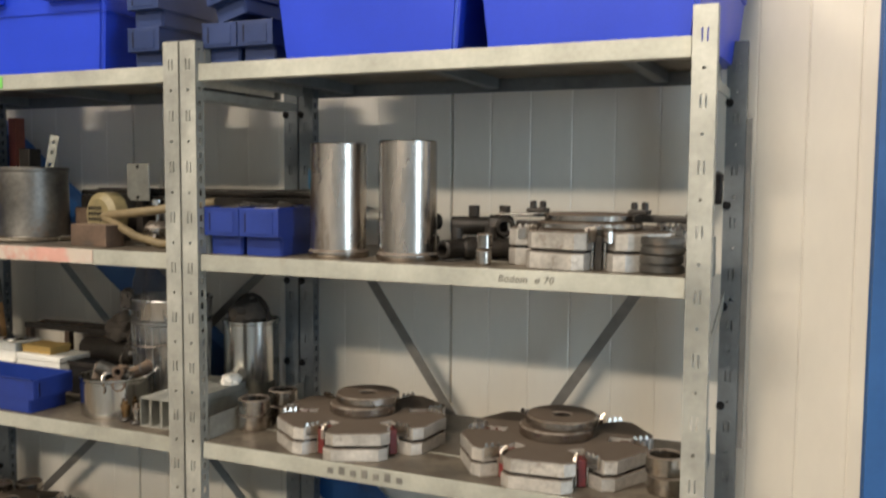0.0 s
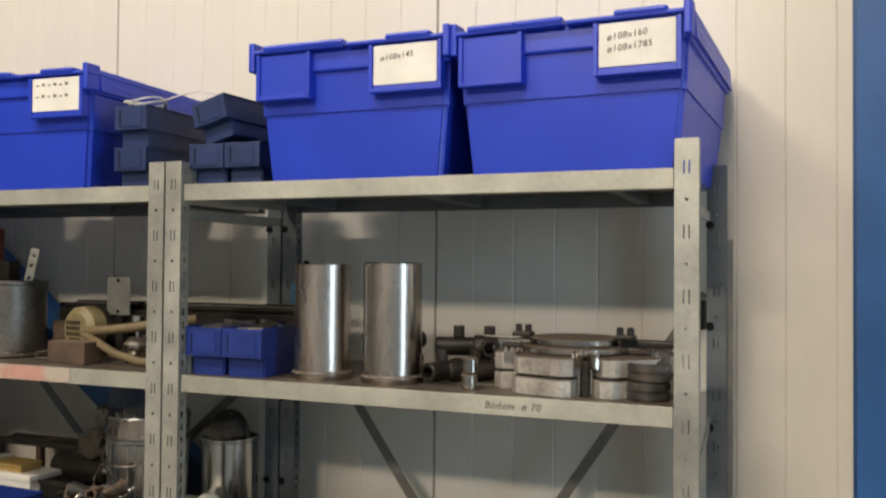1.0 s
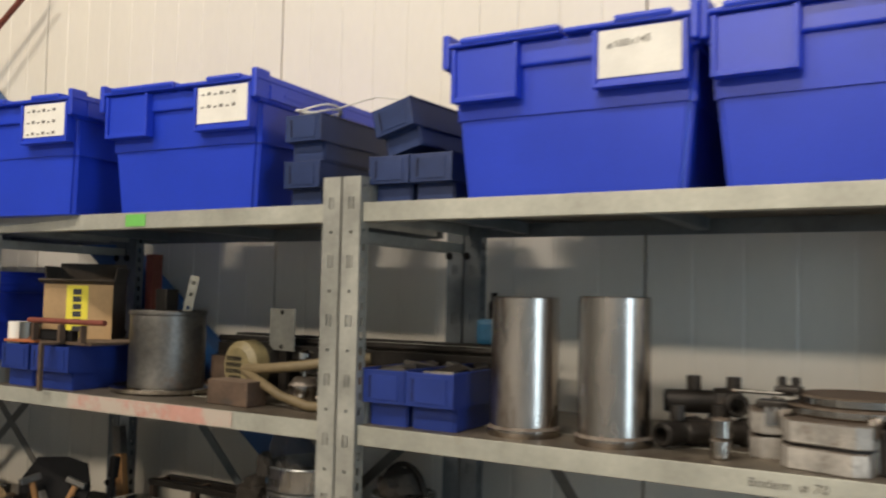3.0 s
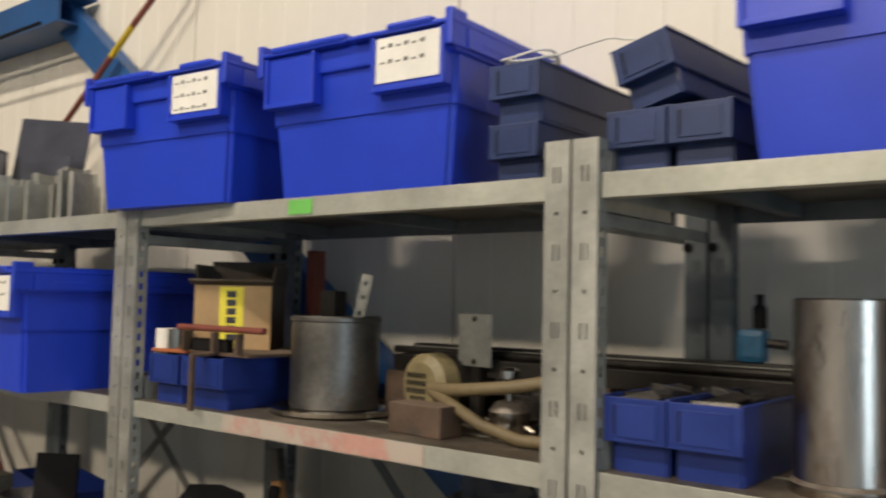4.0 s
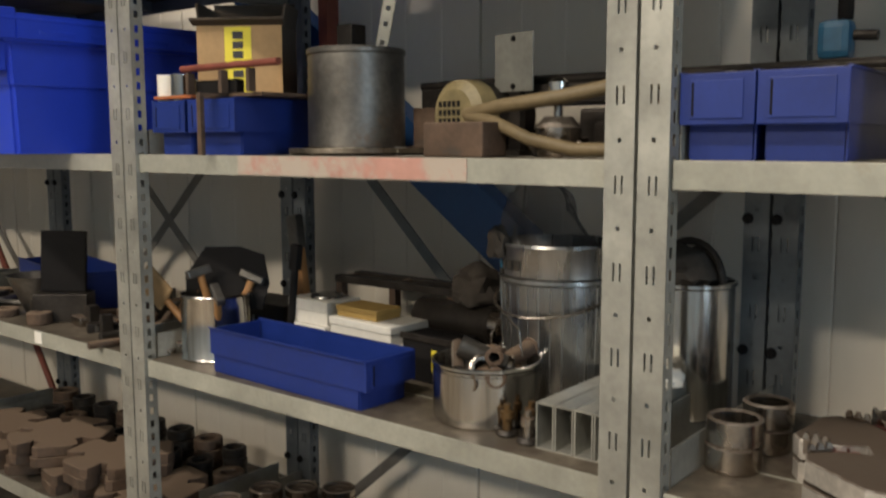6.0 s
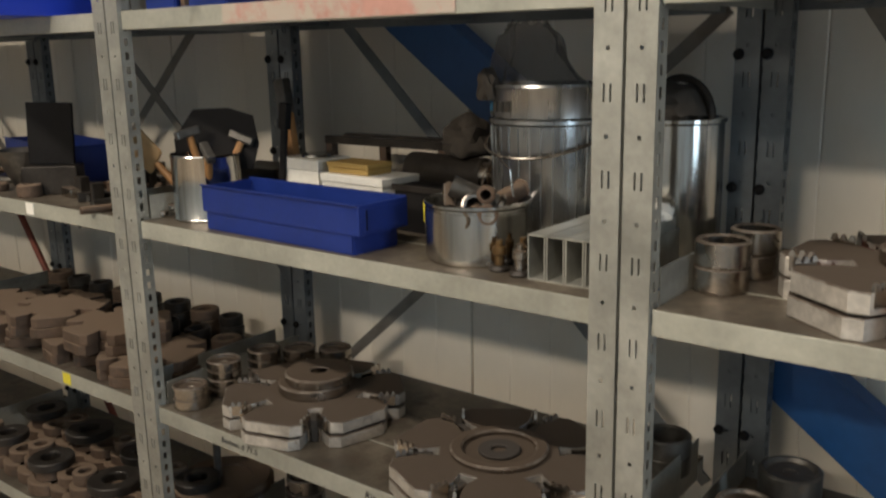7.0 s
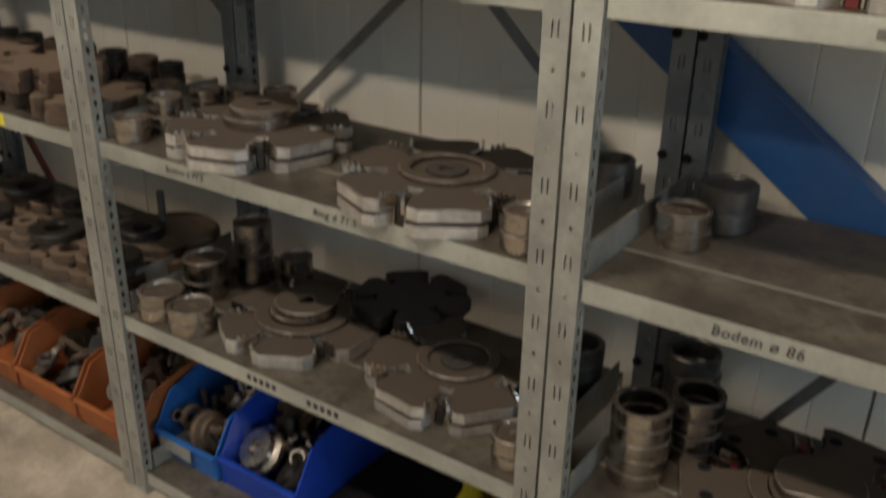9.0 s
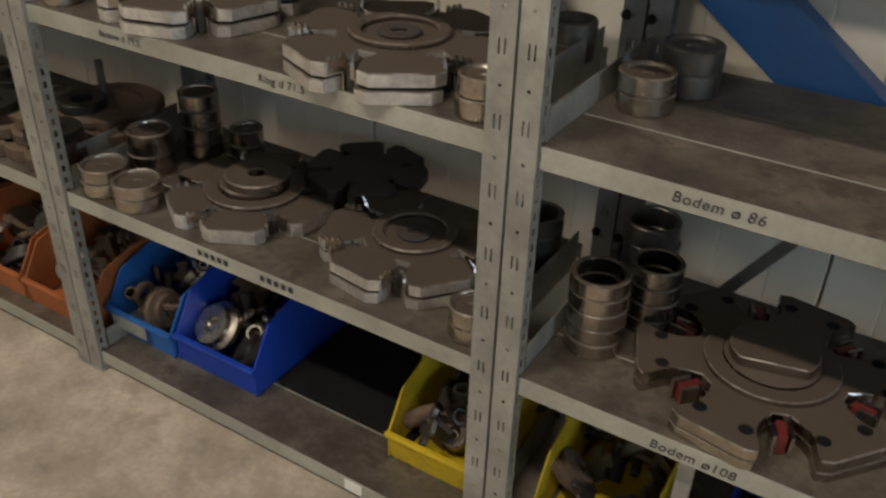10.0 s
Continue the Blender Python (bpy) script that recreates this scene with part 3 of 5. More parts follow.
def lobed(lobes, R, wid, r_in, gap_in, skip=()):
    pts = []
    for k in range(lobes):
        a = 2 * math.pi * k / lobes
        ca, sa = math.cos(a), math.sin(a)
        if k in skip:
            prof = [(r_in * 0.9, -gap_in), (r_in * 0.9, gap_in)]
        else:
            half = [(r_in, gap_in), (R * 0.66, wid * 0.90), (R * 0.80, wid), (R * 0.92, wid * 1.04), (R, wid * 0.76)]
            prof = [(u, -v) for u, v in half] + [(u, v) for u, v in half[::-1]]
        pts += [(u * ca - v * sa, u * sa + v * ca) for u, v in prof]
    return pts


def clip_mesh():
    """Bright crown of three teeth standing on a small plate."""
    bm = B(-0.014, 0.014, -0.003, 0.003, -0.017, 0.001)
    for x in (-0.011, 0.0, 0.011):
        frustum(bm, (x - 0.0045, x + 0.0045, -0.003, 0.003), (x - 0.002, x + 0.002, -0.002, 0.002), 0.0012, 0.0085)
    return bm


CLIP = mesh_of("toothed_clip", clip_mesh(), STEELC)
RED_BLOCK = mesh_of("red_block", B(-0.022, 0.014, -0.007, 0.007, 0.0, 0.046, bevel=0.001), RED)
KEY_BLOCK = mesh_of("key_block", B(-0.022, 0.012, -0.006, 0.006, 0.0, 0.046, bevel=0.001), DARKPLATE)
GUIDE = mesh_of("guide_plate", B(-0.014, 0.014, -0.0025, 0.0025, 0, 0.035, bevel=0.0008), STEELC)


def mould(at, rz, label, R=0.165, lobes=6, th=0.0245, layers=2, cap="disc", red=True, top=None, skip=(), lean=None, clips=True):
    """Lobed mould set: two plates on a thin spacer, blocks in the gaps and a cap in the middle."""
    o = thing("lobed_mould", label, "mould", group="lobed moulds", at=at, rz=rz)
    if lean:
        o.matrix_world = pose(*at, *lean)
    z = 0.0
    for k in range(layers):
        out = lobed(lobes, R, R * 0.345, R * 0.53, R * 0.20, skip=skip)
        part("mould_plate", extrude_outline(out, z, z + th, 0.0018), (top or PLATE), o, m=pose(0, 0, 0, 0, 0, 1.5 * k))
        z += th
        if k < layers - 1:
            part("spacer", extrude_outline(lobed(lobes, R * 0.955, R * 0.315, R * 0.50, R * 0.17, skip=skip), z + 0.0003, z + 0.0047), DARKPLATE, o)
            z += 0.005
    for k in range(lobes):
        a = 360 / lobes * (k + 0.5)
        if k in skip or (k + 1) % lobes in skip:
            continue
        m = pose(0, 0, 0.001, 0, 0, a) @ pose(R * 0.74, 0, 0) @ Matrix.Diagonal((1, 1, z / 0.053, 1))
        share("gap_block", RED_BLOCK if red else KEY_BLOCK, o, m)
        for s in (-1, 1):
            share("guide_plate", GUIDE, o, pose(0, 0, 0.001, 0, 0, a) @ pose(R * 0.74, s * 0.0105, 0) @ Matrix.Diagonal((0.9, 0.8, z / 0.037, 1)))
        for s in (-1, 1) if clips else ():
            share("toothed_clip", CLIP, o, pose(0, 0, z, 0, 0, a - s * 180 / lobes) @ pose(R * 0.80, s * (R * 0.345 + 0.0035), 0, 0, 0, 2 * s))
    if cap == "disc":
        for q, (ro, hh) in enumerate(((R * 0.40, 0.020), (R * 0.385, 0.018))):
            part("cap_disc", ring_mesh(ro, ro * 0.25, hh, 0.003), top or STEEL, o, m=pose(0.01 * q, 0, z + 0.0205 * q), smooth=True)
    elif cap == "ring":
        part("cap_ring", ring_mesh(R * 0.46, R * 0.34, 0.010, 0.003), STEEL, o, m=pose(0, 0, z), smooth=True)
        part("hub", ring_mesh(R * 0.2, R * 0.07, 0.006, 0.002), DARKPLATE, o, m=pose(0, 0, z), smooth=True)
    return o


RING_MESHES = {}


def ring(at, ro, ri, h, material, label, groove=False, group="steel rings", tilt=None, dish=0.0):
    key = (ro, ri, h, material.name, groove, dish)
    if key not in RING_MESHES:
        RING_MESHES[key] = mesh_of("steel_ring", ring_mesh(ro, ri, h, min(0.0025, h / 5), groove, dish=dish), material, True)
    o = new("steel_ring", RING_MESHES[key])
    o.matrix_world = pose(*at, *(tilt or (0, 0, 0)))
    return tagged(o, label, "ring", group)


def ring_stack(x, y, z, ro, ri, h, n, material, label, groove=False, group="steel rings", dish=0.0):
    for k in range(n):
        ring((x + random.uniform(-0.002, 0.002), y + random.uniform(-0.002, 0.002), z + (h + 0.0004) * k), ro, ri, h, material, label, groove, group, None, dish if k == n - 1 else 0.0)

random.seed(11)
Z5, Z4, Z3, Z2, Z1, Z0 = LEVELS[::-1]


def rnd(a, b):
    return random.uniform(a, b)


def simple(name, bm, material, label, category, at=(0, 0, 0), rot=(0, 0, 0), group="", smooth=False):
    o = new(name, mesh_of(name, bm, material, smooth))
    o.matrix_world = pose(*at, *rot)
    return tagged(o, label, category, group)


def carton(at, w, d, h, rz, material, label, name="carton"):
    """A small lidded box: base, lid a little wider."""
    o = thing(name, label, "box", at=at, rz=rz)
    part("base", B(-w / 2 + 0.002, w / 2 - 0.002, 0, d, 0, h * 0.55, bevel=0.0015), material, o)
    part("lid", B(-w / 2, w / 2, -0.002, d + 0.002, h * 0.56, h, bevel=0.002), material, o)
    return o


# ---- top shelf ----
crate(0.405, 0.0, 0, ["ø108x145"], "blue plastic crate with lid and white handwritten label")
crate(0.805, 0.0, -2.5, ["ø108x160", "ø108x1785"], "blue plastic crate with lid and two-line white label")
crate(-0.395, 0.0, 3, ["", ""], "blue plastic crate with lid beside small navy bins")
crate(-0.86, -0.045, 5, ["", "", ""], "blue plastic crate with lid overhanging the shelf edge")
for x in (0.075, 0.158):
    shelf_bin((x, 0.03, Z5), 0.080, 0.30, 0.082, 0, NAVY, "small navy plastic bin standing on the top shelf")
shelf_bin((0.100, 0.02, Z5 + 0.0885), 0.080, 0.30, 0.082, 0, NAVY, "small navy plastic bin lying tilted on two others", tilt=(0, -14, -4))
for k in range(2):
    shelf_bin((-0.105, 0.02, Z5 + 0.084 * k), 0.080, 0.30, 0.082, 0, NAVY, "small navy plastic bin in a stack of two")
coil = thing("wire_coil", "loose coil of white wire on a navy bin", "wire", at=(-0.115, 0.075, Z5 + 0.168))
coil.scale = (0.8, 0.8, 0.8)
for k in range(3):
    pts = [((0.042 + 0.004 * k) * math.cos(a), (0.05 + 0.003 * k) * math.sin(a), 0.006 + 0.006 * k + 0.008 * math.sin(2 * a + k)) for a in [2 * math.pi * j / 24 for j in range(25)]]
    part("loop", tube(pts, 0.0022, 6), WIRE, coil, smooth=True)
part("loose_end", tube([(0.04, 0, 0.016), (0.08, 0.03, 0.036), (0.13, 0.05, 0.05), (0.19, 0.06, 0.038)], 0.002, 6), WIRE, coil, smooth=True)

# offcuts, plate and sleeve on the far top shelf
for k in range(16):
    x = -1.30 - 0.036 * k
    hh = rnd(0.085, 0.135)
    w = rnd(0.012, 0.024)
    o = thing("profile_offcut", "short grey metal profile offcut standing upright", "offcut", group="profile offcuts", at=(x, rnd(0.03, 0.12), Z5), rz=rnd(-12, 12))
    part("web", B(-w / 2, -w / 2 + 0.0025, 0, 0.06, 0, hh), GALV, o)
    part("flange", B(-w / 2 + 0.0026, w / 2, 0, 0.0025, 0, hh), GALV, o)
    part("flange", B(-w / 2 + 0.0026, w / 2, 0.0575, 0.06, 0, hh), GALV, o)
simple("steel_sheet", extrude_outline([(-0.20, 0), (0.20, 0), (0.20, 0.285), (-0.20, 0.345)], -0.0015, 0.0015), GREYBLUE, "dull blue-grey steel sheet leaning upright", "sheet", (-1.80, 0.20, Z5), (82, 0, 0))
simple("steel_sheet", B(-0.12, 0.12, -0.0015, 0.0015, 0, 0.19, bevel=0.0006), GREYBLUE, "small blue-grey steel sheet behind offcuts", "sheet", (-1.72, 0.165, Z5), (-7, 0, 0))
can5 = thing("bright_can", "bright tinplate can on the top shelf", "can", at=(-2.03, 0.14, Z5))
part("wall", lathe([(0.075, 0), (0.078, 0.003), (0.076, 0.006), (0.076, 0.225), (0.079, 0.229), (0.077, 0.233), (0.073, 0.23), (0.073, 0.004), (0, 0.004)], 40), TINPLATE, can5, smooth=True)
simple("cardboard_box", B(-0.1, 0.1, 0, 0.25, 0, 0.13, bevel=0.003), CARD, "plain brown cardboard box on the far top shelf", "box", (-2.29, 0.06, Z5))
rod_o = thing("striped_rod", "red rod with a yellow end leaning behind the crates", "rod")
part("shaft", tube([(-2.50, 0.37, 1.957), (-1.80, 0.40, 2.484)], 0.009), REDROD, rod_o, smooth=True)
part("tip", tube([(-1.799, 0.40, 2.4848), (-1.70, 0.405, 2.56)], 0.0095), YELLOW, rod_o, smooth=True)
part("upper_shaft", tube([(-1.699, 0.405, 2.5608), (-1.50, 0.42, 2.71)], 0.009), REDROD, rod_o, smooth=True)

# ---- fourth level, near bay ----
for x, w in ((0.082, 0.082), (0.170, 0.090)):
    shelf_bin((x, 0.02, Z4), w, 0.30, 0.095, 0, BINBLUE, "blue plastic bin holding dark metal parts")
    for k in range(7):
        simple("metal_scrap", B(-0.012, 0.012, -0.03, 0.03, -0.006, 0.006, bevel=0.002), IRON if k % 3 else DULL, "dark loose metal piece in a blue bin", "scrap",
               (x + rnd(-0.02, 0.02), 0.05 + 0.033 * k, Z4 + 0.082 + rnd(0, 0.010)), (rnd(-15, 15), rnd(-25, 25), rnd(0, 180)), "loose metal pieces")


def steel_sleeve(x, y, r, h, label):
    o = thing("steel_sleeve", label, "sleeve", group="steel sleeves", at=(x, y, Z4))
    part("tube", lathe([(r, 0.0165), (r, h - 0.002), (r - 0.002, h), (r - 0.005, h), (r - 0.005, 0.0165), (r, 0.0165)], 56), STEELC, o, smooth=True)
    part("foot_flange", lathe([(r + 0.004, 0), (r + 0.005, 0.002), (r + 0.005, 0.012), (r + 0.001, 0.0163), (r - 0.005, 0.0163), (r - 0.005, 0.0), (r + 0.004, 0)], 56), STEEL, o, smooth=True)
    return o


sl = steel_sleeve(0.303, 0.095, 0.054, 0.219, "tall bright steel sleeve with a pencilled mark")
part("pencil_mark", tube([(-0.012, -0.0543, 0.19), (-0.018, -0.0523, 0.175), (-0.010, -0.0545, 0.165), (-0.006, -0.0550, 0.15), (-0.014, -0.0537, 0.14)], 0.0006, 5), INK, sl)
steel_sleeve(0.452, 0.095, 0.0545, 0.222, "tall bright steel sleeve with a flanged foot")

for k, (x, y, z, ang, l) in enumerate(((0.545, 0.13, 0.022, 70, 0.10), (0.60, 0.17, 0.022, 40, 0.13), (0.57, 0.24, 0.022, 95, 0.12), (0.555, 0.20, 0.062, 20, 0.11), (0.60, 0.22, 0.062, 110, 0.10), (0.40, 0.25, 0.022, 85, 0.13), (0.385, 0.27, 0.062, 60, 0.12))):
    o = thing("pipe_fitting", "dark oily pipe fitting with threaded collar", "fitting", group="pipe fittings", at=(x, y, Z4 + z), rz=ang)
    part("pipe", lathe([(0.015, -l / 2), (0.018, -l / 2 + 0.003), (0.018, l / 2 - 0.003), (0.015, l / 2), (0.011, l / 2), (0.011, -l / 2), (0.015, -l / 2)], 18), IRON, o, m=pose(0, 0, 0, 0, 90, 0), smooth=True)
    part("collar", lathe([(0.0185, -0.012), (0.022, -0.010), (0.022, 0.010), (0.0185, 0.012), (0.0185, -0.012)], 8), IRON, o, m=pose(l * 0.28, 0, 0, 0, 90, 0))
    part("branch", tube([(-0.01, 0, 0.0185), (-0.01, 0, 0.040)], 0.011, 12), IRON, o)

mould((0.795, 0.185, Z4), 13, "machined steel lobed mould pair carrying loose tools", R=0.16, th=0.030, cap="none", red=False)
ring_stack(0.925, 0.075, Z4, 0.036, 0.026, 0.030, 2, DULL, "dark steel ring stacked in a pair", True)
ring_stack(0.62, 0.06, Z4, 0.014, 0.008, 0.028, 2, STEEL, "small steel bush stacked in a pair")
lever = thing("clamp_tool", "two dusty stacked steel discs held by dark clamps", "tool", at=(0.785, 0.15, Z4 + 0.0655), rz=-3)
part("lower_disc", lathe([(0, 0), (0.090, 0), (0.093, 0.003), (0.093, 0.011), (0.090, 0.0135), (0, 0.0135)], 32), STEEL, lever, smooth=True)
part("upper_disc", lathe([(0, 0.0137), (0.078, 0.0137), (0.080, 0.016), (0.080, 0.025), (0.077, 0.0275), (0, 0.0275)], 32), STEEL, lever, smooth=True)
part("arm", B(0.085, 0.205, -0.020, 0.014, 0.0138, 0.026, bevel=0.003), IRON, lever)
part("arm", B(-0.135, -0.085, -0.016, 0.012, 0.0, 0.012, bevel=0.003), IRON, lever)
part("rod", tube([(-0.17, -0.01, 0.022), (-0.082, -0.01, 0.022)], 0.003, 8), DULL, lever)
for x in (-0.085, 0.098):
    part("clamp_jaw", B(x - 0.017, x + 0.017, -0.050, -0.018, 0.0277, 0.036, bevel=0.003), IRON, lever)
    for d in (-0.009, 0.009):
        part("jaw_screw", lathe([(0, 0.0362), (0.006, 0.0362), (0.006, 0.047), (0.004, 0.049), (0, 0.049)], 10), IRON, lever, m=pose(x + d, -0.034, 0))

# long rails lying behind both bays on wooden chocks
for xc in (-0.50, -0.10, 0.16):
    simple("wood_chock", B(-0.03, 0.03, 0.24, 0.345, 0, 0.078, bevel=0.002), RUST, "brown wooden chock under long rails", "block", (xc, 0, Z4), group="wooden chocks")
rails = thing("rail_bundle", "dark steel rails with pale edge lying lengthwise on chocks", "rail", at=(-0.16, 0, Z4 + 0.078))
part("lower_rail", B(-0.36, 0.40, 0.25, 0.30, 0, 0.030, bevel=0.002), IRON, rails)
part("upper_rail", B(-0.36, 0.36, 0.305, 0.34, 0, 0.048, bevel=0.002), IRON, rails)
part("pale_edge", B(-0.36, 0.36, 0.303, 0.3048, 0.034, 0.044), GALV, rails)
part("top_rod", tube([(-0.38, 0.278, 0.037), (0.40, 0.278, 0.037)], 0.007, 10), IRON, rails)
clampb = thing("blue_clamp", "cyan painted clamp head with a black stem", "clamp", at=(0.118, 0.325, Z4 + 0.126))
part("head", B(-0.021, 0.021, -0.018, 0.018, 0, 0.050, bevel=0.010), CYAN, clampb)
part("stem", lathe([(0, 0), (0.010, 0), (0.010, 0.03), (0.006, 0.035), (0.006, 0.05), (0, 0.05)], 12), BLACK, clampb, m=pose(0.010, 0, 0.0505))
part("screw", tube([(0.0213, 0, 0.03), (0.050, 0, 0.028)], 0.007, 10), IRON, clampb)

# ---- fourth level, middle bay ----
for x, w in ((-0.905, 0.095), (-0.785, 0.125)):
    shelf_bin((x, 0.02, Z4), w, 0.30, 0.095, 0, BINBLUE, "blue plastic bin under a cardboard box")
tray = thing("small_stand", "rust-brown steel stand with thin legs over the bins", "stand", at=(-0.795, 0.06, Z4 + 0.0965))
part("top_plate", B(-0.085, 0.115, -0.02, 0.20, 0, 0.006, bevel=0.001), RUST, tray)
part("front_leg", B(0.018, 0.028, -0.075, -0.067, -0.0965, 0.0), RUST, tray)
part("leg_arm", B(0.018, 0.028, -0.075, -0.02, 0.0002, 0.005), RUST, tray)
part("roller", tube([(-0.080, -0.03, 0.050), (0.170, -0.03, 0.050)], 0.006, 12), REDROD, tray, smooth=True)
for x in (-0.06, 0.03, 0.10):
    part("bracket", B(x - 0.004, x + 0.004, -0.036, -0.022, 0.0061, 0.043), RUST, tray)
part("pad", B(-0.06, 0.05, -0.018, 0.0, 0.0062, 0.030, bevel=0.004), BLACK, tray)
cb = thing("cardboard_box", "open brown cardboard box with a yellow printed stripe", "box", at=(-0.838, 0.125, Z4 + 0.103), rz=33)
cb.scale = (0.74, 0.5, 1)
part("front_wall", B(-0.105, 0.105, 0, 0.004, 0, 0.125), CARD, cb)
part("back_wall", B(-0.105, 0.105, 0.196, 0.2, 0, 0.125), CARD, cb)
part("side_wall", B(-0.105, -0.101, 0.0042, 0.1958, 0, 0.125), CARD, cb)
part("side_wall", B(0.101, 0.105, 0.0042, 0.1958, 0, 0.125), CARDDARK, cb)
part("bottom", B(-0.1008, 0.1008, 0.0042, 0.1958, 0, 0.003), CARD, cb)
part("front_flap", B(-0.115, 0.112, -0.035, 0.002, 0, 0.004), CARDDARK, cb, m=Matrix.Translation((0, 0, 0.1255)) @ Matrix.Rotation(radians(-12), 4, "X"))
part("rear_flap", B(-0.105, 0.105, 0, 0.004, 0, 0.050), CARDDARK, cb, m=pose(0, 0.199, 0.1255, 14, 0, 0))
part("side_flap", B(0, 0.004, 0.01, 0.19, 0, 0.040), CARDDARK, cb, m=pose(-0.104, 0, 0.1255, 0, -8, 0))
part("side_flap", B(0, 0.004, 0.01, 0.19, 0, 0.040), CARDDARK, cb, m=pose(0.101, 0, 0.1255, 0, 14, 0))
stripe = part("stripe", B(-0.036, 0.030, -0.0012, -0.0002, 0.004, 0.122), TAPE, cb, "yellow stripe with black print")
for k in range(6):
    part("ink_bar", B(-0.016, 0.010, -0.0018, -0.0013, 0.016 + 0.017 * k, 0.029 + 0.017 * k), INK, stripe)
for x, r, h, mt in ((-0.945, 0.020, 0.055, PAPER), (-0.905, 0.020, 0.055, TINPLATE), (-0.93, 0.022, 0.05, TINPLATE)):
    c = thing("small_tin", "small bright tin standing in the blue bins", "tin", group="small tins", at=(x, 0.05 if x != -0.93 else 0.10, Z4 + 0.0955 - 0.055), rz=0)
    part("wall", lathe([(r - 0.001, 0), (r, 0.002), (r, h + 0.045), (r - 0.002, h + 0.045), (r - 0.002, 0.003), (0, 0.003)], 24), mt, c, smooth=True)
simple("orange_scraper", B(-0.05, 0.05, -0.012, 0.012, 0, 0.006, bevel=0.002), ORANGE, "orange plastic scraper on a blue bin", "scraper", (-0.90, 0.035, Z4 + 0.0965), (0, 0, 4))
post_o = thing("channel_bar", "red-brown steel channel standing on end", "bar", at=(-0.79, 0.285, Z4))
part("web", B(-0.012, 0.012, 0, 0.004, 0, 0.305), REDROD, post_o)
part("flange", B(-0.012, -0.008, 0.0042, 0.03, 0, 0.305), REDROD, post_o)
part("flange", B(0.008, 0.012, 0.0042, 0.03, 0, 0.305), REDROD, post_o)
simple("dish_plate", lathe([(0, 0), (0.112, 0), (0.120, 0.004), (0.122, 0.012), (0.117, 0.014), (0.108, 0.007), (0, 0.006)], 48), TINPLATE, "pale round tray under a zinc pot", "tray", (-0.585, 0.170, Z4), smooth=True)
pot = thing("zinc_pot", "dull zinc pot with a heavy rim standing on a round tray", "pot", at=(-0.608, 0.185, Z4 + 0.0066))
part("wall", lathe([(0.079, 0), (0.082, 0.003), (0.081, 0.158), (0.078, 0.158), (0.077, 0.004), (0, 0.004)], 48), DULL, pot, smooth=True)
part("rim", lathe([(0.0812, 0.157), (0.0835, 0.159), (0.0835, 0.165), (0.081, 0.168), (0.078, 0.165), (0.0782, 0.158)], 48), DULL, pot, smooth=True)
strip = grid_plate([-0.010, -0.004, 0.004, 0.010], [0, 0.02, 0.028, 0.05, 0.058, 0.08, 0.088, 0.11, 0.118, 0.14, 0.148, 0.17, 0.178, 0.20, 0.208, 0.225, 0.233, 0.245],
                   lambda u, v: abs(u) < 0.004 and any(a < v < a + 0.008 for a in (0.02, 0.05, 0.08, 0.11, 0.14, 0.17, 0.20, 0.225)))
simple("perforated_strip", thicken(strip, 0.003), GALV, "perforated steel strip standing in a pot", "strip", (-0.575, 0.165, Z4 + 0.011), (2, 12, 25))
simple("dark_block", B(-0.018, 0.018, -0.018, 0.018, 0, 0.21, bevel=0.003), IRON, "dark steel block standing in a pot", "block", (-0.645, 0.212, Z4 + 0.011))
brick = simple("wood_block", B(-0.058, 0.052, -0.026, 0.026, 0, 0.048, bevel=0.003), RUST, "dusty brown rectangular block at the shelf edge", "block", (-0.302, 0.085, Z4), (0, 0, -4))
fan = thing("motor_fan", "electric motor with yellowed slotted fan cover", "motor", at=(-0.392, 0.20, Z4 + 0.062), rz=-8)
part("housing", lathe([(0, 0.0), (0.050, 0.0), (0.052, 0.004), (0.052, 0.11), (0.03, 0.12), (0, 0.12)], 32), IRON, fan, m=pose(0, 0, 0, -90, 0, 0), smooth=True)
part("fan_cover", lathe([(0, 0.022), (0.040, 0.022), (0.054, 0.012), (0.056, -0.02), (0.053, -0.02), (0.0525, 0.0), (0, 0.0005)], 36), CREAMPL, fan, m=pose(0, 0, 0, 90, 0, 0), smooth=True)
for i in range(5):
    for j in range(4):
        x, z = -0.030 + 0.010 * i, -0.022 + 0.013 * j
        if x * x + z * z < 0.0013:
            part("slot", B(x - 0.0035, x + 0.0035, -0.0228, -0.0222, z - 0.0045, z + 0.0045), BLACK, fan)
part("foot", B(-0.04, 0.04, 0.02, 0.10, -0.058, -0.045), IRON, fan)
belt = thing("rubber_belt", "stiff beige belt hose hanging from the motor", "hose")
part("upper_run", tube([(-0.352, 0.155, Z4 + 0.062), (-0.26, 0.11, Z4 + 0.070), (-0.17, 0.12, Z4 + 0.080), (-0.11, 0.14, Z4 + 0.092), (-0.05, 0.17, Z4 + 0.098)], 0.010, 12), HOSE, belt, smooth=True)
part("lower_run", tube([(-0.345, 0.150, Z4 + 0.058), (-0.265, 0.10, Z4 + 0.048), (-0.20, 0.09, Z4 + 0.024), (-0.13, 0.085, Z4 + 0.0105), (-0.05, 0.10, Z4 + 0.0105)], 0.009, 12), HOSE, belt, smooth=True)
sw = thing("cover_plate", "galvanised square cover plate on a dark bracket", "plate", at=(-0.322, 0.235, Z4 + 0.009), rz=-10)
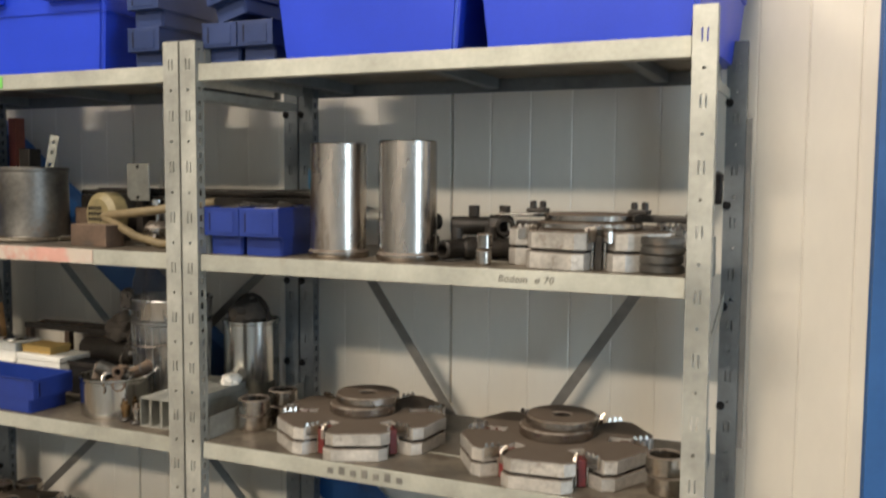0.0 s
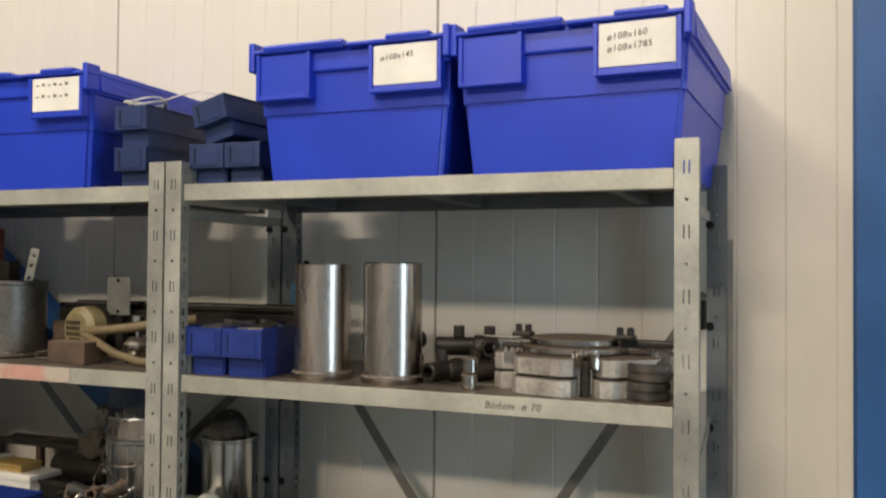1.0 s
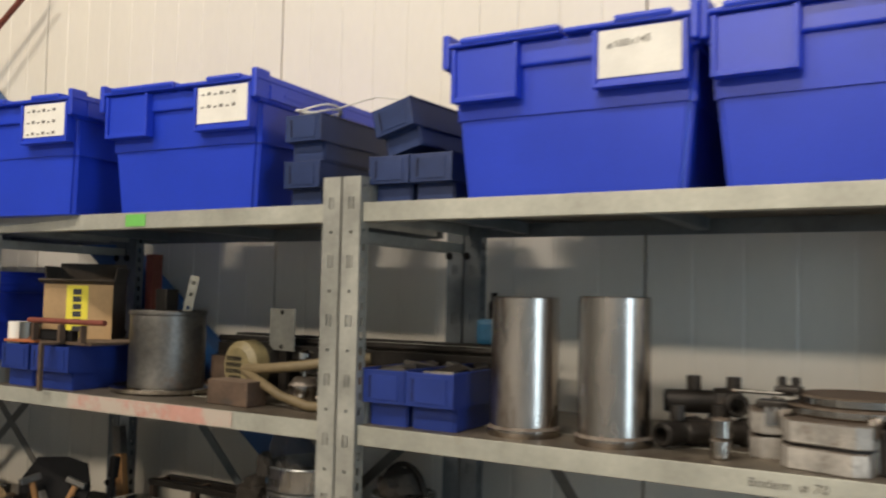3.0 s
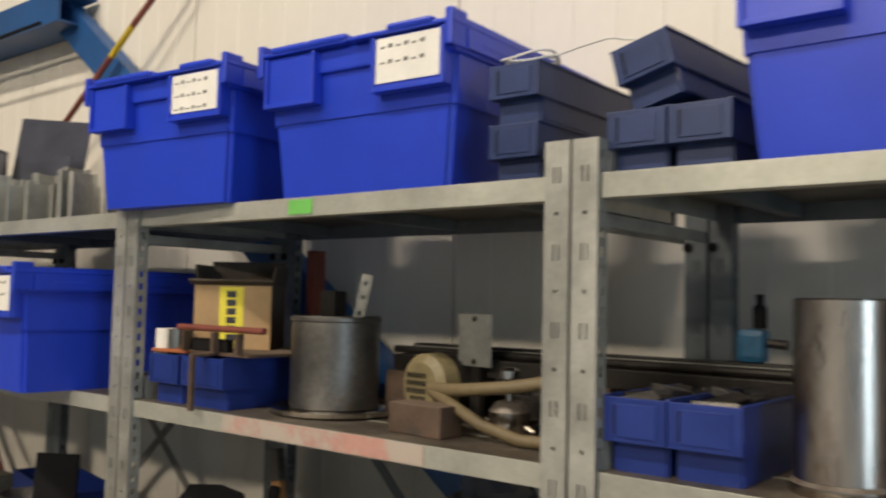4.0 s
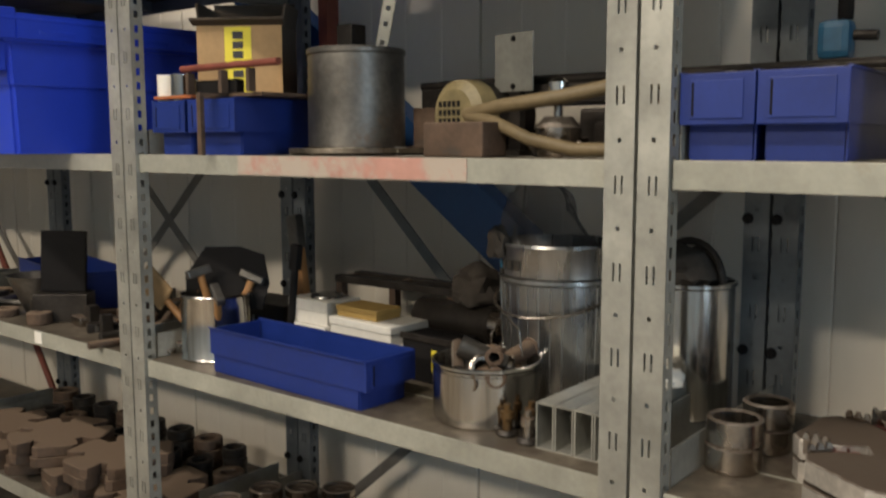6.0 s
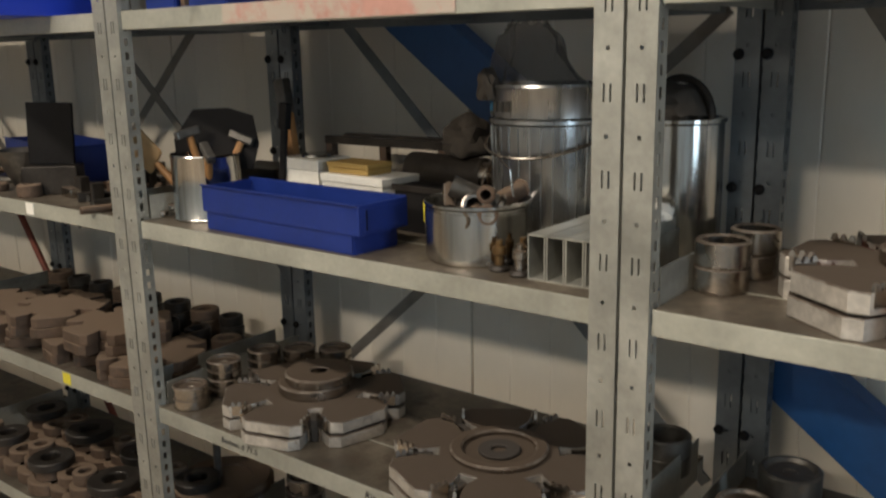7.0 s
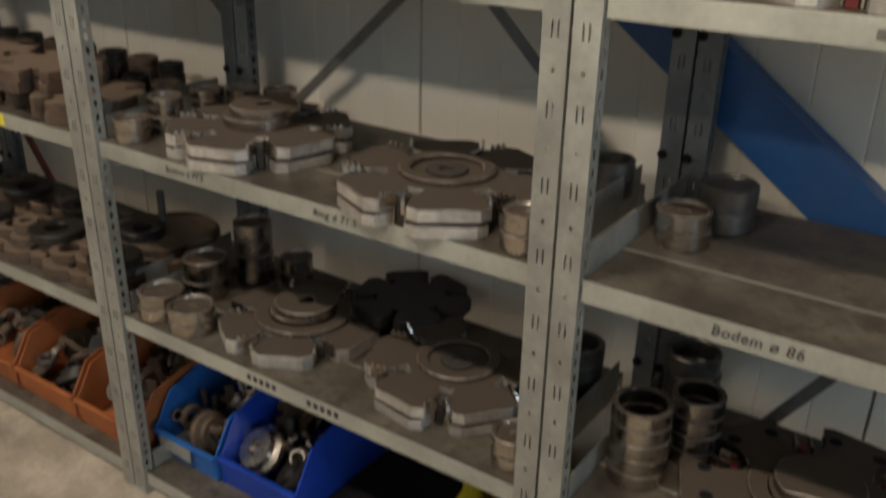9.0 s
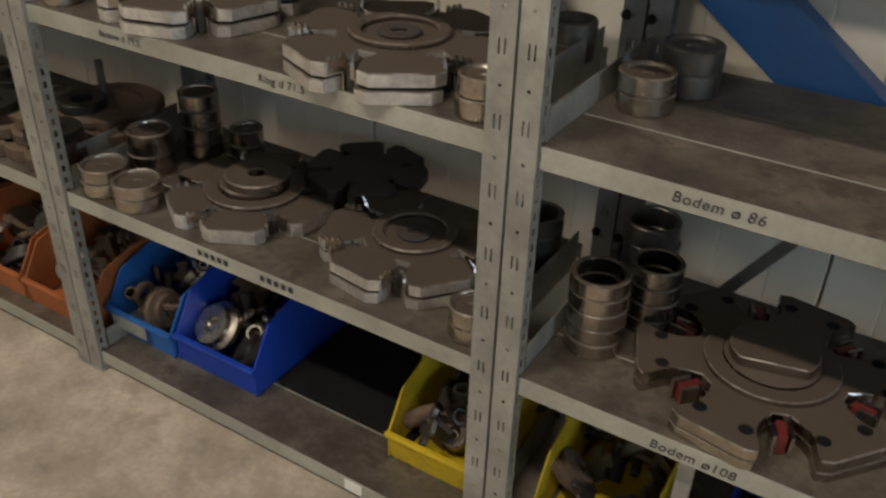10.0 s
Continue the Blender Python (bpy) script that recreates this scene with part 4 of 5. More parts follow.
part("plate", B(-0.040, 0.040, -0.003, 0, 0.088, 0.176, bevel=0.001), GALV, sw)
part("rim", B(-0.040, -0.036, 0.0002, 0.02, 0.088, 0.176), GALV, sw)
part("bracket", B(-0.012, 0.012, 0.0002, 0.012, 0, 0.12), IRON, sw)
part("bracket_foot", B(-0.02, 0.02, -0.01, 0.03, -0.009, -0.0002), IRON, sw)
for x, z in ((0.0, 0.168), (0.0, 0.096)):
    part("screw", lathe([(0, 0), (0.005, 0), (0.004, 0.002), (0, 0.002)], 8), BLACK, sw, m=pose(x, -0.003, z, 90, 0, 0))
valve = thing("valve_cluster", "small valve cluster with chromed knobs", "valve", at=(-0.195, 0.155, Z4))
part("body", lathe([(0, 0), (0.028, 0), (0.032, 0.01), (0.032, 0.04), (0.02, 0.055), (0, 0.055)], 14), STEEL, valve, smooth=True)
for k in range(6):
    a = k * math.pi / 3
    part("stud", tube([(0.028 * math.cos(a), 0.028 * math.sin(a), 0.02), (0.046 * math.cos(a), 0.046 * math.sin(a), 0.012 + 0.012 * (k % 2))], 0.004, 8), STEEL, valve)
part("knob", lathe([(0, 0.055), (0.006, 0.055), (0.006, 0.085), (0.014, 0.09), (0.014, 0.102), (0.008, 0.107), (0, 0.107)], 14), TINPLATE, valve, smooth=True)

# ---- third level, near bay ----
mould((0.312, 0.178, Z3), 53, "steel lobed mould with red gap blocks and a disc cap", R=0.170)
mould((0.722, 0.182, Z3), 34, "steel lobed mould with red gap blocks under a disc cap", R=0.175)
ring_stack(0.074, 0.135, Z3, 0.034, 0.027, 0.033, 2, STEEL, "short steel ring stacked in a pair")
ring_stack(0.082, 0.225, Z3, 0.032, 0.025, 0.033, 2, STEEL, "short steel ring stacked in a pair")
ring_stack(0.938, 0.10, Z3, 0.032, 0.026, 0.034, 2, STEEL, "short steel ring beside a lobed mould")

# ---- third level, middle bay ----
shelf_bin((-0.430, 0.066, Z3), 0.108, 0.385, 0.080, 88, BINBLUE, "empty long blue plastic bin lying lengthwise on the shelf")
tin = thing("tool_tin", "bright tinplate drum filled with hand tools", "tin", at=(-0.903, 0.107, Z3))
part("wall", lathe([(0.065, 0), (0.067, 0.003), (0.065, 0.006), (0.065, 0.116), (0.067, 0.119), (0.065, 0.122), (0.062, 0.119), (0.062, 0.004), (0, 0.004)], 44), TINPLATE, tin, smooth=True)


def hand_tool(x, y, z, rot, l, head, label):
    o = thing("hand_tool", label, "tool", group="hand tools")
    o.matrix_world = pose(x, y, z, *rot)
    part("handle", tube([(0, 0, 0), (0, 0, l)], 0.007, 10), WOOD if head != "black" else BLACK, o, smooth=True)
    if head == "hammer":
        part("head", B(-0.026, 0.022, -0.008, 0.008, l + 0.0005, l + 0.016, bevel=0.003), DULL, o)
    elif head == "pad":
        part("head", B(-0.030, 0.030, -0.005, 0.005, l + 0.0005, l + 0.075, bevel=0.006), CARD, o)
    else:
        part("head", B(-0.010, 0.010, -0.008, 0.008, l + 0.0005, l + 0.05, bevel=0.003), BLACK, o)


hand_tool(-0.925, 0.085, Z3 + 0.03, (10, -48, 0), 0.105, "pad", "paddle tool with a tan head")
hand_tool(-0.898, 0.115, Z3 + 0.02, (-14, 22, 30), 0.13, "hammer", "small hammer standing in a tin")
hand_tool(-0.885, 0.095, Z3 + 0.02, (8, 30, -20), 0.12, "hammer", "small hammer with a steel head")
hand_tool(-0.91, 0.12, Z3 + 0.02, (-8, -12, 80), 0.135, "hammer", "hammer with a worn head in a tin")
hand_tool(-0.815, 0.205, Z3 + 0.007, (0, 8, 0), 0.155, "black", "black handled tool standing beside a tin")
blade = simple("shovel_blade", extrude_outline([(-0.075, 0), (0.075, 0), (0.085, 0.05), (0.07, 0.105), (0.02, 0.12), (-0.05, 0.118), (-0.085, 0.06)], 0, 0.004, 0.001), BLACK,
               "dark curved sheet standing in a tin of tools", "sheet", (-0.915, 0.135, Z3 + 0.085), (72, 0, 30))
simple("support_block", B(-0.08, 0.08, -0.05, 0.05, 0, 0.072, bevel=0.003), IRON, "dark block behind the tool tin", "block", (-0.97, 0.31, Z3))
carton((-0.765, 0.205, Z3), 0.115, 0.09, 0.062, 84 - 90, WHITE, "white cardboard carton behind a blue bin")
carton((-0.765, 0.21, Z3 + 0.0625), 0.11, 0.08, 0.045, -2, WHITE, "white cardboard carton stacked on another")
carton((-0.615, 0.190, Z3), 0.165, 0.10, 0.055, -6, WHITE, "flat white carton behind a blue bin")
carton((-0.615, 0.192, Z3 + 0.0555), 0.16, 0.09, 0.032, -4, WHITE, "shallow white carton with a yellow one on top")
carton((-0.635, 0.205, Z3 + 0.088), 0.105, 0.06, 0.020, -3, OCHRE, "small ochre yellow carton")
simple("clear_lid", lathe([(0, 0), (0.030, 0), (0.032, 0.003), (0.030, 0.007), (0, 0.009)], 24), TINPLATE, "round glossy lid on a white carton", "lid", (-0.75, 0.245, Z3 + 0.108), (2, 0, 0), smooth=True)
frame_o = thing("rusty_frame", "rusty steel frame behind the cartons", "frame", at=(-0.66, 0.315, Z3))
part("top_bar", B(-0.14, 0.16, 0, 0.02, 0.125, 0.140, bevel=0.002), IRON, frame_o)
part("rear_bar", B(-0.14, 0.16, 0.055, 0.075, 0.125, 0.140, bevel=0.002), IRON, frame_o)
for x in (-0.13, 0.01, 0.15):
    part("leg", B(x - 0.008, x + 0.008, 0.002, 0.018, 0, 0.1248), RUST, frame_o)
    part("tie", B(x - 0.006, x + 0.006, 0.0202, 0.0548, 0.127, 0.137), RUST, frame_o)
actuator = thing("air_cylinder", "black oily cylinder with bright end collars", "cylinder", at=(-0.46, 0.30, Z3 + 0.092), rz=-5)
part("tube", lathe([(0, -0.11), (0.028, -0.11), (0.030, -0.107), (0.030, 0.06), (0.026, 0.065), (0, 0.065)], 28), IRON, actuator, m=pose(0, 0, 0, 0, 90, 0), smooth=True)
part("collar", lathe([(0.0262, 0.066), (0.026, 0.085), (0.0, 0.086)], 24), STEELC, actuator, m=pose(0, 0, 0, 0, 90, 0), smooth=True)
part("rod", lathe([(0.016, 0.0865), (0.016, 0.12), (0.02, 0.121), (0.02, 0.13), (0, 0.13)], 18), STEEL, actuator, m=pose(0, 0, 0, 0, 90, 0), smooth=True)
part("saddle", B(-0.06, 0.0, -0.025, 0.025, -0.092, -0.0295), IRON, actuator)
box_tool = thing("open_crate_box", "small black box with bright lid edge behind the pan", "box", at=(-0.475, 0.20, Z3), rz=-4)
part("body", B(-0.05, 0.07, 0, 0.06, 0, 0.078, bevel=0.002), BLACK, box_tool)
part("lid_edge", B(-0.052, 0.072, -0.003, 0.0, 0.070, 0.080), IRON, box_tool)
part("yellow_sticker", B(0.018, 0.030, -0.0012, -0.0002, 0.022, 0.058), TAPE, box_tool, "yellow sticker")
part("pale_sticker", B(0.036, 0.050, -0.0012, -0.0002, 0.022, 0.058), DULL, box_tool)


def rag_mesh(r, h, seed):
    random.seed(seed)
    bm = bmesh.new()
    bmesh.ops.create_icosphere(bm, subdivisions=3, radius=1.0)
    for v in bm.verts:
        n = noise.noise(v.co * 2.1 + Vector((seed, 0, 0))) * 0.35 + noise.noise(v.co * 5 + Vector((0, seed, 0))) * 0.15
        v.co *= 1 + n
        v.co = Vector((v.co.x * r, v.co.y * r, max(v.co.z, -0.55) * h))
    return bm


def crumpled_bag(r, h):
    """Thin crinkled sack, wide at the mouth of the pail and drawn up to an uneven tip."""
    bm = bmesh.new()
    rows = []
    for j in range(15):
        v = j / 14
        row = []
        for k in range(44):
            a = 2 * math.pi * k / 44
            fold = 0.16 * math.sin(5 * a + 3 * v) + 0.10 * math.sin(11 * a - 5 * v) + 0.22 * noise.noise(Vector((2.5 * math.cos(a), 2.5 * math.sin(a), 3.0 * v)))
            rr = r * (1 - 0.62 * v ** 1.4) * (1 + fold * (0.4 + 0.8 * v))
            row.append(bm.verts.new((rr * math.cos(a) - 0.02 * v, rr * math.sin(a), h * v + 0.012 * noise.noise(Vector((4 * math.cos(a), 4 * math.sin(a), 7 * v))))))
        rows.append(row)
    for lo_, hi_ in zip(rows, rows[1:]):
        for k in range(44):
            bm.faces.new((lo_[k], lo_[(k + 1) % 44], hi_[(k + 1) % 44], hi_[k]))
    return bm


simple("crumpled_rag", rag_mesh(0.045, 0.045, 5), RAG, "crumpled oily brown rag on a black cylinder", "rag", (-0.445, 0.31, Z3 + 0.146), smooth=True)
pan = thing("cut_pail", "bright low tinplate pail holding pipe pieces", "pail", at=(-0.288, 0.118, Z3))
part("wall", lathe([(0.074, 0), (0.077, 0.003), (0.078, 0.08), (0.0805, 0.083), (0.0805, 0.087), (0.077, 0.088), (0.0755, 0.083), (0.074, 0.004), (0, 0.004)], 48), TINPLATE, pan, smooth=True)
part("stripe", lathe([(0.0784, 0.006), (0.0792, 0.076)], 48), TINPLATE, pan, smooth=True)
for k in range(9):
    o = thing("pipe_piece", "short brown pipe piece lying in a low pail", "pipe", group="pipe pieces in a pail")
    o.matrix_world = pose(-0.288 + rnd(-0.035, 0.035), 0.118 + rnd(-0.035, 0.035), Z3 + 0.066 + 0.004 * k, 90 + rnd(-28, 28), 0, rnd(0, 180))
    r = rnd(0.009, 0.016)
    part("pipe", lathe([(r, -0.04), (r, 0.04), (r * 0.75, 0.04), (r * 0.75, -0.04), (r, -0.04)], 16), [RUST, STEEL, RUST, DULL][k % 4], o, smooth=True)
    part("end_ring", lathe([(r + 0.0004, 0.030), (r + 0.003, 0.032), (r + 0.003, 0.038), (r + 0.0004, 0.0395)], 16), [RUST, STEELC, RUST, STEELC][k % 4], o, smooth=True)
simple("wire_hook", tube([(0, 0, 0), (0.004, 0, 0.05), (0.02, 0, 0.085), (0.045, 0, 0.06), (0.05, 0, 0.02)], 0.0018, 6), STEEL, "thin wire hook standing in the pail", "hook", (-0.288, 0.123, Z3 + 0.07), (0, 0, 20))
pail = thing("zinc_pail", "ribbed zinc pail with a wire handle and faded print", "pail", at=(-0.253, 0.262, Z3))
pail.scale = (1.06, 1.06, 1.06)
part("lower_wall", lathe([(0.078, 0), (0.0805, 0.004), (0.086, 0.178), (0.084, 0.178), (0.078, 0.006), (0, 0.005)], 64), PAIL, pail, smooth=True)
for k in range(32):
    a = 2 * math.pi * k / 32
    part("rib", tube([(0.0808 * math.cos(a), 0.0808 * math.sin(a), 0.008), (0.0862 * math.cos(a), 0.0862 * math.sin(a), 0.176)], 0.0012, 5), PAIL, pail)
part("bead", lathe([(0.0862, 0.178), (0.0895, 0.181), (0.0895, 0.186), (0.0868, 0.189)], 64), PAIL, pail, smooth=True)
part("upper_wall", lathe([(0.0866, 0.1892), (0.089, 0.228), (0.091, 0.231), (0.090, 0.235), (0.087, 0.234), (0.0845, 0.189)], 64), PAIL, pail, smooth=True)
part("wire_handle", tube([(0.092 * math.cos(a), 0.092 * math.sin(a) - 0.004, 0.165 - 0.030 * abs(math.sin((a - math.pi) / 1.0))) for a in [math.pi + math.pi * j / 16 for j in range(17)]], 0.0022, 6), STEEL, pail, smooth=True)
for k in range(4):
    a = radians(232 + 9 * k)
    part("faded_print", B(-0.005, 0.005, -0.0008, 0.0, 0.198, 0.212), [CYAN, DULL, DULL, DULL][k], pail, m=pose(0.0892 * math.cos(a), 0.0892 * math.sin(a), 0, 0, 0, 270 + math.degrees(a) - 180 - 0))
for k in range(4):
    part("ink_bar", B(-0.035 + 0.006 * k, -0.032 + 0.006 * k, -0.0845, -0.0835, 0.004, 0.012), BLACK, pail)
simple("plastic_bag", crumpled_bag(0.070, 0.115), BAG, "smoky crumpled plastic bag stuffed into a zinc pail", "bag", (-0.272, 0.262, Z3 + 0.225), smooth=True)
simple("hanging_rag", rag_mesh(0.016, 0.030, 4), RAG, "rag corner hanging over the pail rim", "rag", (-0.315, 0.184, Z3 + 0.242), (0, 0, 0), smooth=True)
for k, (x, y) in enumerate(((-0.215, 0.065), (-0.195, 0.095), (-0.175, 0.055))):
    o = thing("brass_fitting", "small brass fitting with dark base", "fitting", group="brass fittings", at=(x, y, Z3))
    part("base", lathe([(0, 0), (0.014, 0), (0.016, 0.003), (0.012, 0.008), (0, 0.008)], 14), IRON, o, smooth=True)
    part("neck", lathe([(0.007, 0.0082), (0.007, 0.022), (0.010, 0.024), (0.010, 0.034), (0.005, 0.036), (0.005, 0.044), (0, 0.044)], 12), BRASS if k < 2 else STEEL, o, smooth=True)
for k in range(4):
    o = thing("square_tube", "short galvanised rectangular tube standing on edge", "tube", group="rectangular tubes", at=(-0.143 + 0.0285 * k, 0.045, Z3), rz=0)
    part("wall", B(-0.0135, -0.0115, 0, 0.24, 0, 0.062), GALV, o)
    part("wall", B(0.0115, 0.0135, 0, 0.24, 0, 0.062), GALV, o)
    part("bottom", B(-0.0114, 0.0114, 0, 0.24, 0, 0.002), GALV, o)
    part("top", B(-0.0114, 0.0114, 0, 0.24, 0.060, 0.062), GALV, o)
cp = thing("chrome_pot", "bright steel pot with a curved handle and rag inside", "pot", at=(-0.070, 0.325, Z3))
part("wall", lathe([(0.062, 0), (0.065, 0.003), (0.065, 0.19), (0.068, 0.193), (0.068, 0.198), (0.064, 0.199), (0.062, 0.194), (0.062, 0.004), (0, 0.004)], 44), TINPLATE, cp, smooth=True)
part("handle", tube([(-0.05 * math.cos(math.pi * j / 12), 0.0, 0.195 + 0.06 * math.sin(math.pi * j / 12)) for j in range(13)], 0.006, 8), IRON, cp, smooth=True)
simple("hanging_rag", rag_mesh(0.045, 0.035, 12), RAG, "dark rag inside a bright steel pot", "rag", (-0.075, 0.325, Z3 + 0.212), smooth=True)
simple("paper_scrap", rag_mesh(0.022, 0.016, 14), PAPER, "crumpled white paper beside a pot", "paper", (-0.055, 0.225, Z3 + 0.0625 + 0.009), smooth=True)
handle_o = thing("worn_scraper", "worn scraper with wooden grip standing against the back post", "scraper", at=(-0.925, 0.355, Z3))
part("shaft", B(-0.014, 0.014, -0.010, 0.010, 0, 0.18, bevel=0.004), WOOD, handle_o, m=pose(0, 0, 0, 0, -8, 0))
part("ferrule", B(-0.015, 0.015, -0.011, 0.011, 0.181, 0.25, bevel=0.003), DULL, handle_o, m=pose(0, 0, 0, 0, -8, 0))
for k in range(9):
    ring((-0.99 + rnd(-0.005, 0.03), 0.06 + 0.018 * k, Z3 + 0.0005 + 0.012 * (k % 3)), 0.014, 0.008, 0.011, STEEL, "small bright steel ring beside a tin", group="small steel rings")

# oily clutter behind the cartons and beside the zinc pot
random.seed(41)
for k in range(26):
    low = k < 16
    x = rnd(-0.86, -0.40) if low else rnd(-0.28, 0.02)
    y = rnd(0.275, 0.30) if low else rnd(0.17, 0.235)
    zb = Z3 if low else Z4
    kind = k % 3
    if kind == 0:
        bm, sm = tube([(-0.07, 0, 0.014), (0.02, 0, 0.014), (0.07, 0.01, 0.014)], 0.014, 12), True
    elif kind == 1:
        bm, sm = B(-0.04, 0.04, -0.018, 0.018, 0, rnd(0.03, 0.085), bevel=0.005), False
    else:
        bm, sm = ring_mesh(rnd(0.02, 0.032), 0.012, rnd(0.03, 0.07)), True
    simple("oily_part", bm, IRON if k % 4 else RUST, "dark oily machine part among clutter", "machine part", (x, y, zb), (0, 0, rnd(-40, 40)), "oily machine parts", sm)

# oily iron offcuts behind the belt and the valve
for k, (u, v, length, turn) in enumerate(((-0.40, 0.318, 0.22, 4), (-0.27, 0.335, 0.26, -3), (-0.16, 0.300, 0.18, 7), (-0.20, 0.268, 0.15, -9))):
    simple("iron_bar", B(-length / 2, length / 2, -0.011, 0.011, 0, 0.030 + 0.012 * (k % 2), bevel=0.003), IRON, "dark oily iron bar lying on the shelf", "bar", (u, v, Z4), (0, 0, turn), group="oily iron bars")
for k in range(7):
    ring((-0.255 + 0.030 * k, 0.205 + 0.014 * ((k * 2) % 3), Z4), 0.0125, 0.007, 0.018 + 0.006 * (k % 3), IRON, "small oily iron bush among the clutter", group="oily iron bushes")

# ---- second level ----
random.seed(23)
mould((-0.71, 0.168, Z2), 45, "dusty lobed mould pair with a disc cap", R=0.168, th=0.021, red=False)
mould((-0.275, 0.150, Z2), 4, "dusty lobed mould pair with a ring recess", R=0.172, th=0.021, red=False, cap="ring")
for x, y, n in ((-0.935, 0.048, 1), (-0.935, 0.135, 2), (-0.915, 0.225, 2), (-0.86, 0.275, 2), (-0.80, 0.315, 2)):
    ring_stack(x, y, Z2, 0.034, 0.027, 0.046 if n == 1 else 0.036, n, STEEL, "machined steel ring with a dusty rim", True, dish=0.008)
ring_stack(-0.075, 0.052, Z2, 0.034, 0.027, 0.030, 2, STEEL, "short steel ring behind a post", dish=0.006)
ring_stack(-0.075, 0.33, Z2, 0.040, 0.031, 0.032, 2, DULL, "dull steel ring against the side rail")
ring_stack(-0.115, 0.25, Z2 + 0.0, 0.030, 0.023, 0.020, 1, RUST, "brown steel ring against the side rail")
ring_stack(0.100, 0.205, Z2, 0.040, 0.033, 0.028, 2, STEEL, "bright steel ring stacked in a pair", dish=0.006)
ring_stack(0.128, 0.305, Z2, 0.044, 0.035, 0.036, 2, DULL, "dull steel ring stacked in a pair", dish=0.006)
for k, (x, y, a) in enumerate(((-1.165, 0.125, 10), (-1.395, 0.13, 40), (-1.63, 0.12, 25), (-1.86, 0.13, 0), (-1.51, 0.11, 33), (-1.28, 0.12, 50))):
    o = thing("dusty_plate", "rust-dusty lobed plate lying on the shelf", "plate", group="dusty lobed plates", at=(x, y, Z2 + (0.0485 if k > 3 else 0.0)), rz=a)
    out = lobed(5, 0.112, 0.046, 0.066, 0.034)
    part("plate", extrude_outline(out, 0, 0.024, 0.002), RUST, o)
    part("upper_plate", extrude_outline(out, 0.0245, 0.048, 0.002), RUST, o, m=pose(0, 0, 0, 0, 0, 3))
for k in range(16):
    x = -1.10 - 0.055 * k
    ring_stack(x + rnd(-0.006, 0.006), 0.275 + 0.066 * (k % 2) + rnd(-0.004, 0.004), Z2, rnd(0.028, 0.033) if k % 3 else 0.034, 0.018, 0.024, 2 + k % 2, IRON if k % 3 else RUST, "dark iron ring in a row of stacks", group="dark iron rings")

# ---- first level ----
ring_stack(0.097, 0.145, Z1, 0.046, 0.037, 0.027, 5, STEEL, "bright steel ring in a stack of five")
ring_stack(0.150, 0.245, Z1, 0.042, 0.034, 0.030, 4, STEEL, "steel ring in a stack behind another")
ring_stack(0.110, 0.325, Z1, 0.046, 0.037, 0.036, 4, DULL, "dull steel ring in a stack by the back post")
STAR_R = 0.195
star = thing("lobed_mould", "clean steel lobed mould with bolt holes and red gap blocks", "mould", group="lobed moulds", at=(0.352, 0.203, Z1), rz=21)
half = [(0.52, 0.235), (0.61, 0.215), (0.70, 0.208), (0.78, 0.222), (0.85, 0.262), (0.91, 0.305), (0.96, 0.318), (1.0, 0.245)]
star_rim = []
for k in range(6):
    a = math.pi / 3 * k
    for u, v in [(u, -v) for u, v in half] + half[::-1]:
        u, v = u * STAR_R, v * STAR_R
        star_rim.append((u * math.cos(a) - v * math.sin(a), u * math.sin(a) + v * math.cos(a)))
part("lower_plate", extrude_outline(star_rim, 0, 0.0155, 0.0012), STEEL, star)
part("upper_plate", extrude_outline(star_rim, 0.0165, 0.036, 0.0022), STEEL, star, m=pose(0, 0, 0, 0, 0, 0.6))
for k in range(6):
    m = pose(0, 0, 0.001, 0, 0, 60 * k + 30) @ pose(STAR_R * 0.72, 0, 0)
    share("gap_block", RED_BLOCK, star, m @ Matrix.Diagonal((0.9, 0.95, 0.70, 1)))
    for sd in (-1, 1):
        share("guide_plate", GUIDE, star, m @ pose(0.004, sd * 0.0115, 0))
part("flange_ring", ring_mesh(0.098, 0.070, 0.010, 0.002), STEEL, star, m=pose(0, 0, 0.0362), smooth=True)
cut = [(0.064 * math.cos(t), max(0.064 * math.sin(t), -0.043)) for t in [2 * math.pi * j / 40 for j in range(40)]]
part("core_step", lathe([(0, 0), (0.069, 0), (0.069, 0.012), (0.066, 0.014), (0, 0.014)], 40), STEEL, star, m=pose(0, 0, 0.0364), smooth=True)
part("core", extrude_outline(cut, 0.0505, 0.068, 0.002), STEEL, star, "dusty core with one flat side", m=pose(0, 0, 0, 0, 0, -8))
HOLE = mesh_of("bolt_hole", lathe([(0, 0), (0.0095, 0), (0.0105, 0.0006), (0.0, 0.0007)], 16), BLACK)
for k in range(6):
    for s in (-1, 1):
        a = radians(60 * k)
        u, v = 0.158, 0.034 * s
        share("bolt_hole", HOLE, star, pose(u * math.cos(a) - v * math.sin(a), u * math.sin(a) + v * math.cos(a), 0.0361))
capped = mould((-0.645, 0.190, Z1), -3, "dusty lobed mould with a raised ring and a small cap", R=0.165, red=False, layers=1, th=0.030)
part("base_ring", ring_mesh(0.098, 0.068, 0.010, 0.003), STEEL, capped, m=pose(0, 0, 0.0302), smooth=True)
# Black plate added where the moulds' rear lobes lie in shade.
simple("lobed_plate", extrude_outline(lobed(6, 0.118, 0.045, 0.068, 0.024), 0, 0.026, 0.0018), DARKPLATE, "small lobed plate added in black for shade behind the moulds", "mould", (-0.490, 0.350, Z1 + 0.0305), (0, 0, 12))
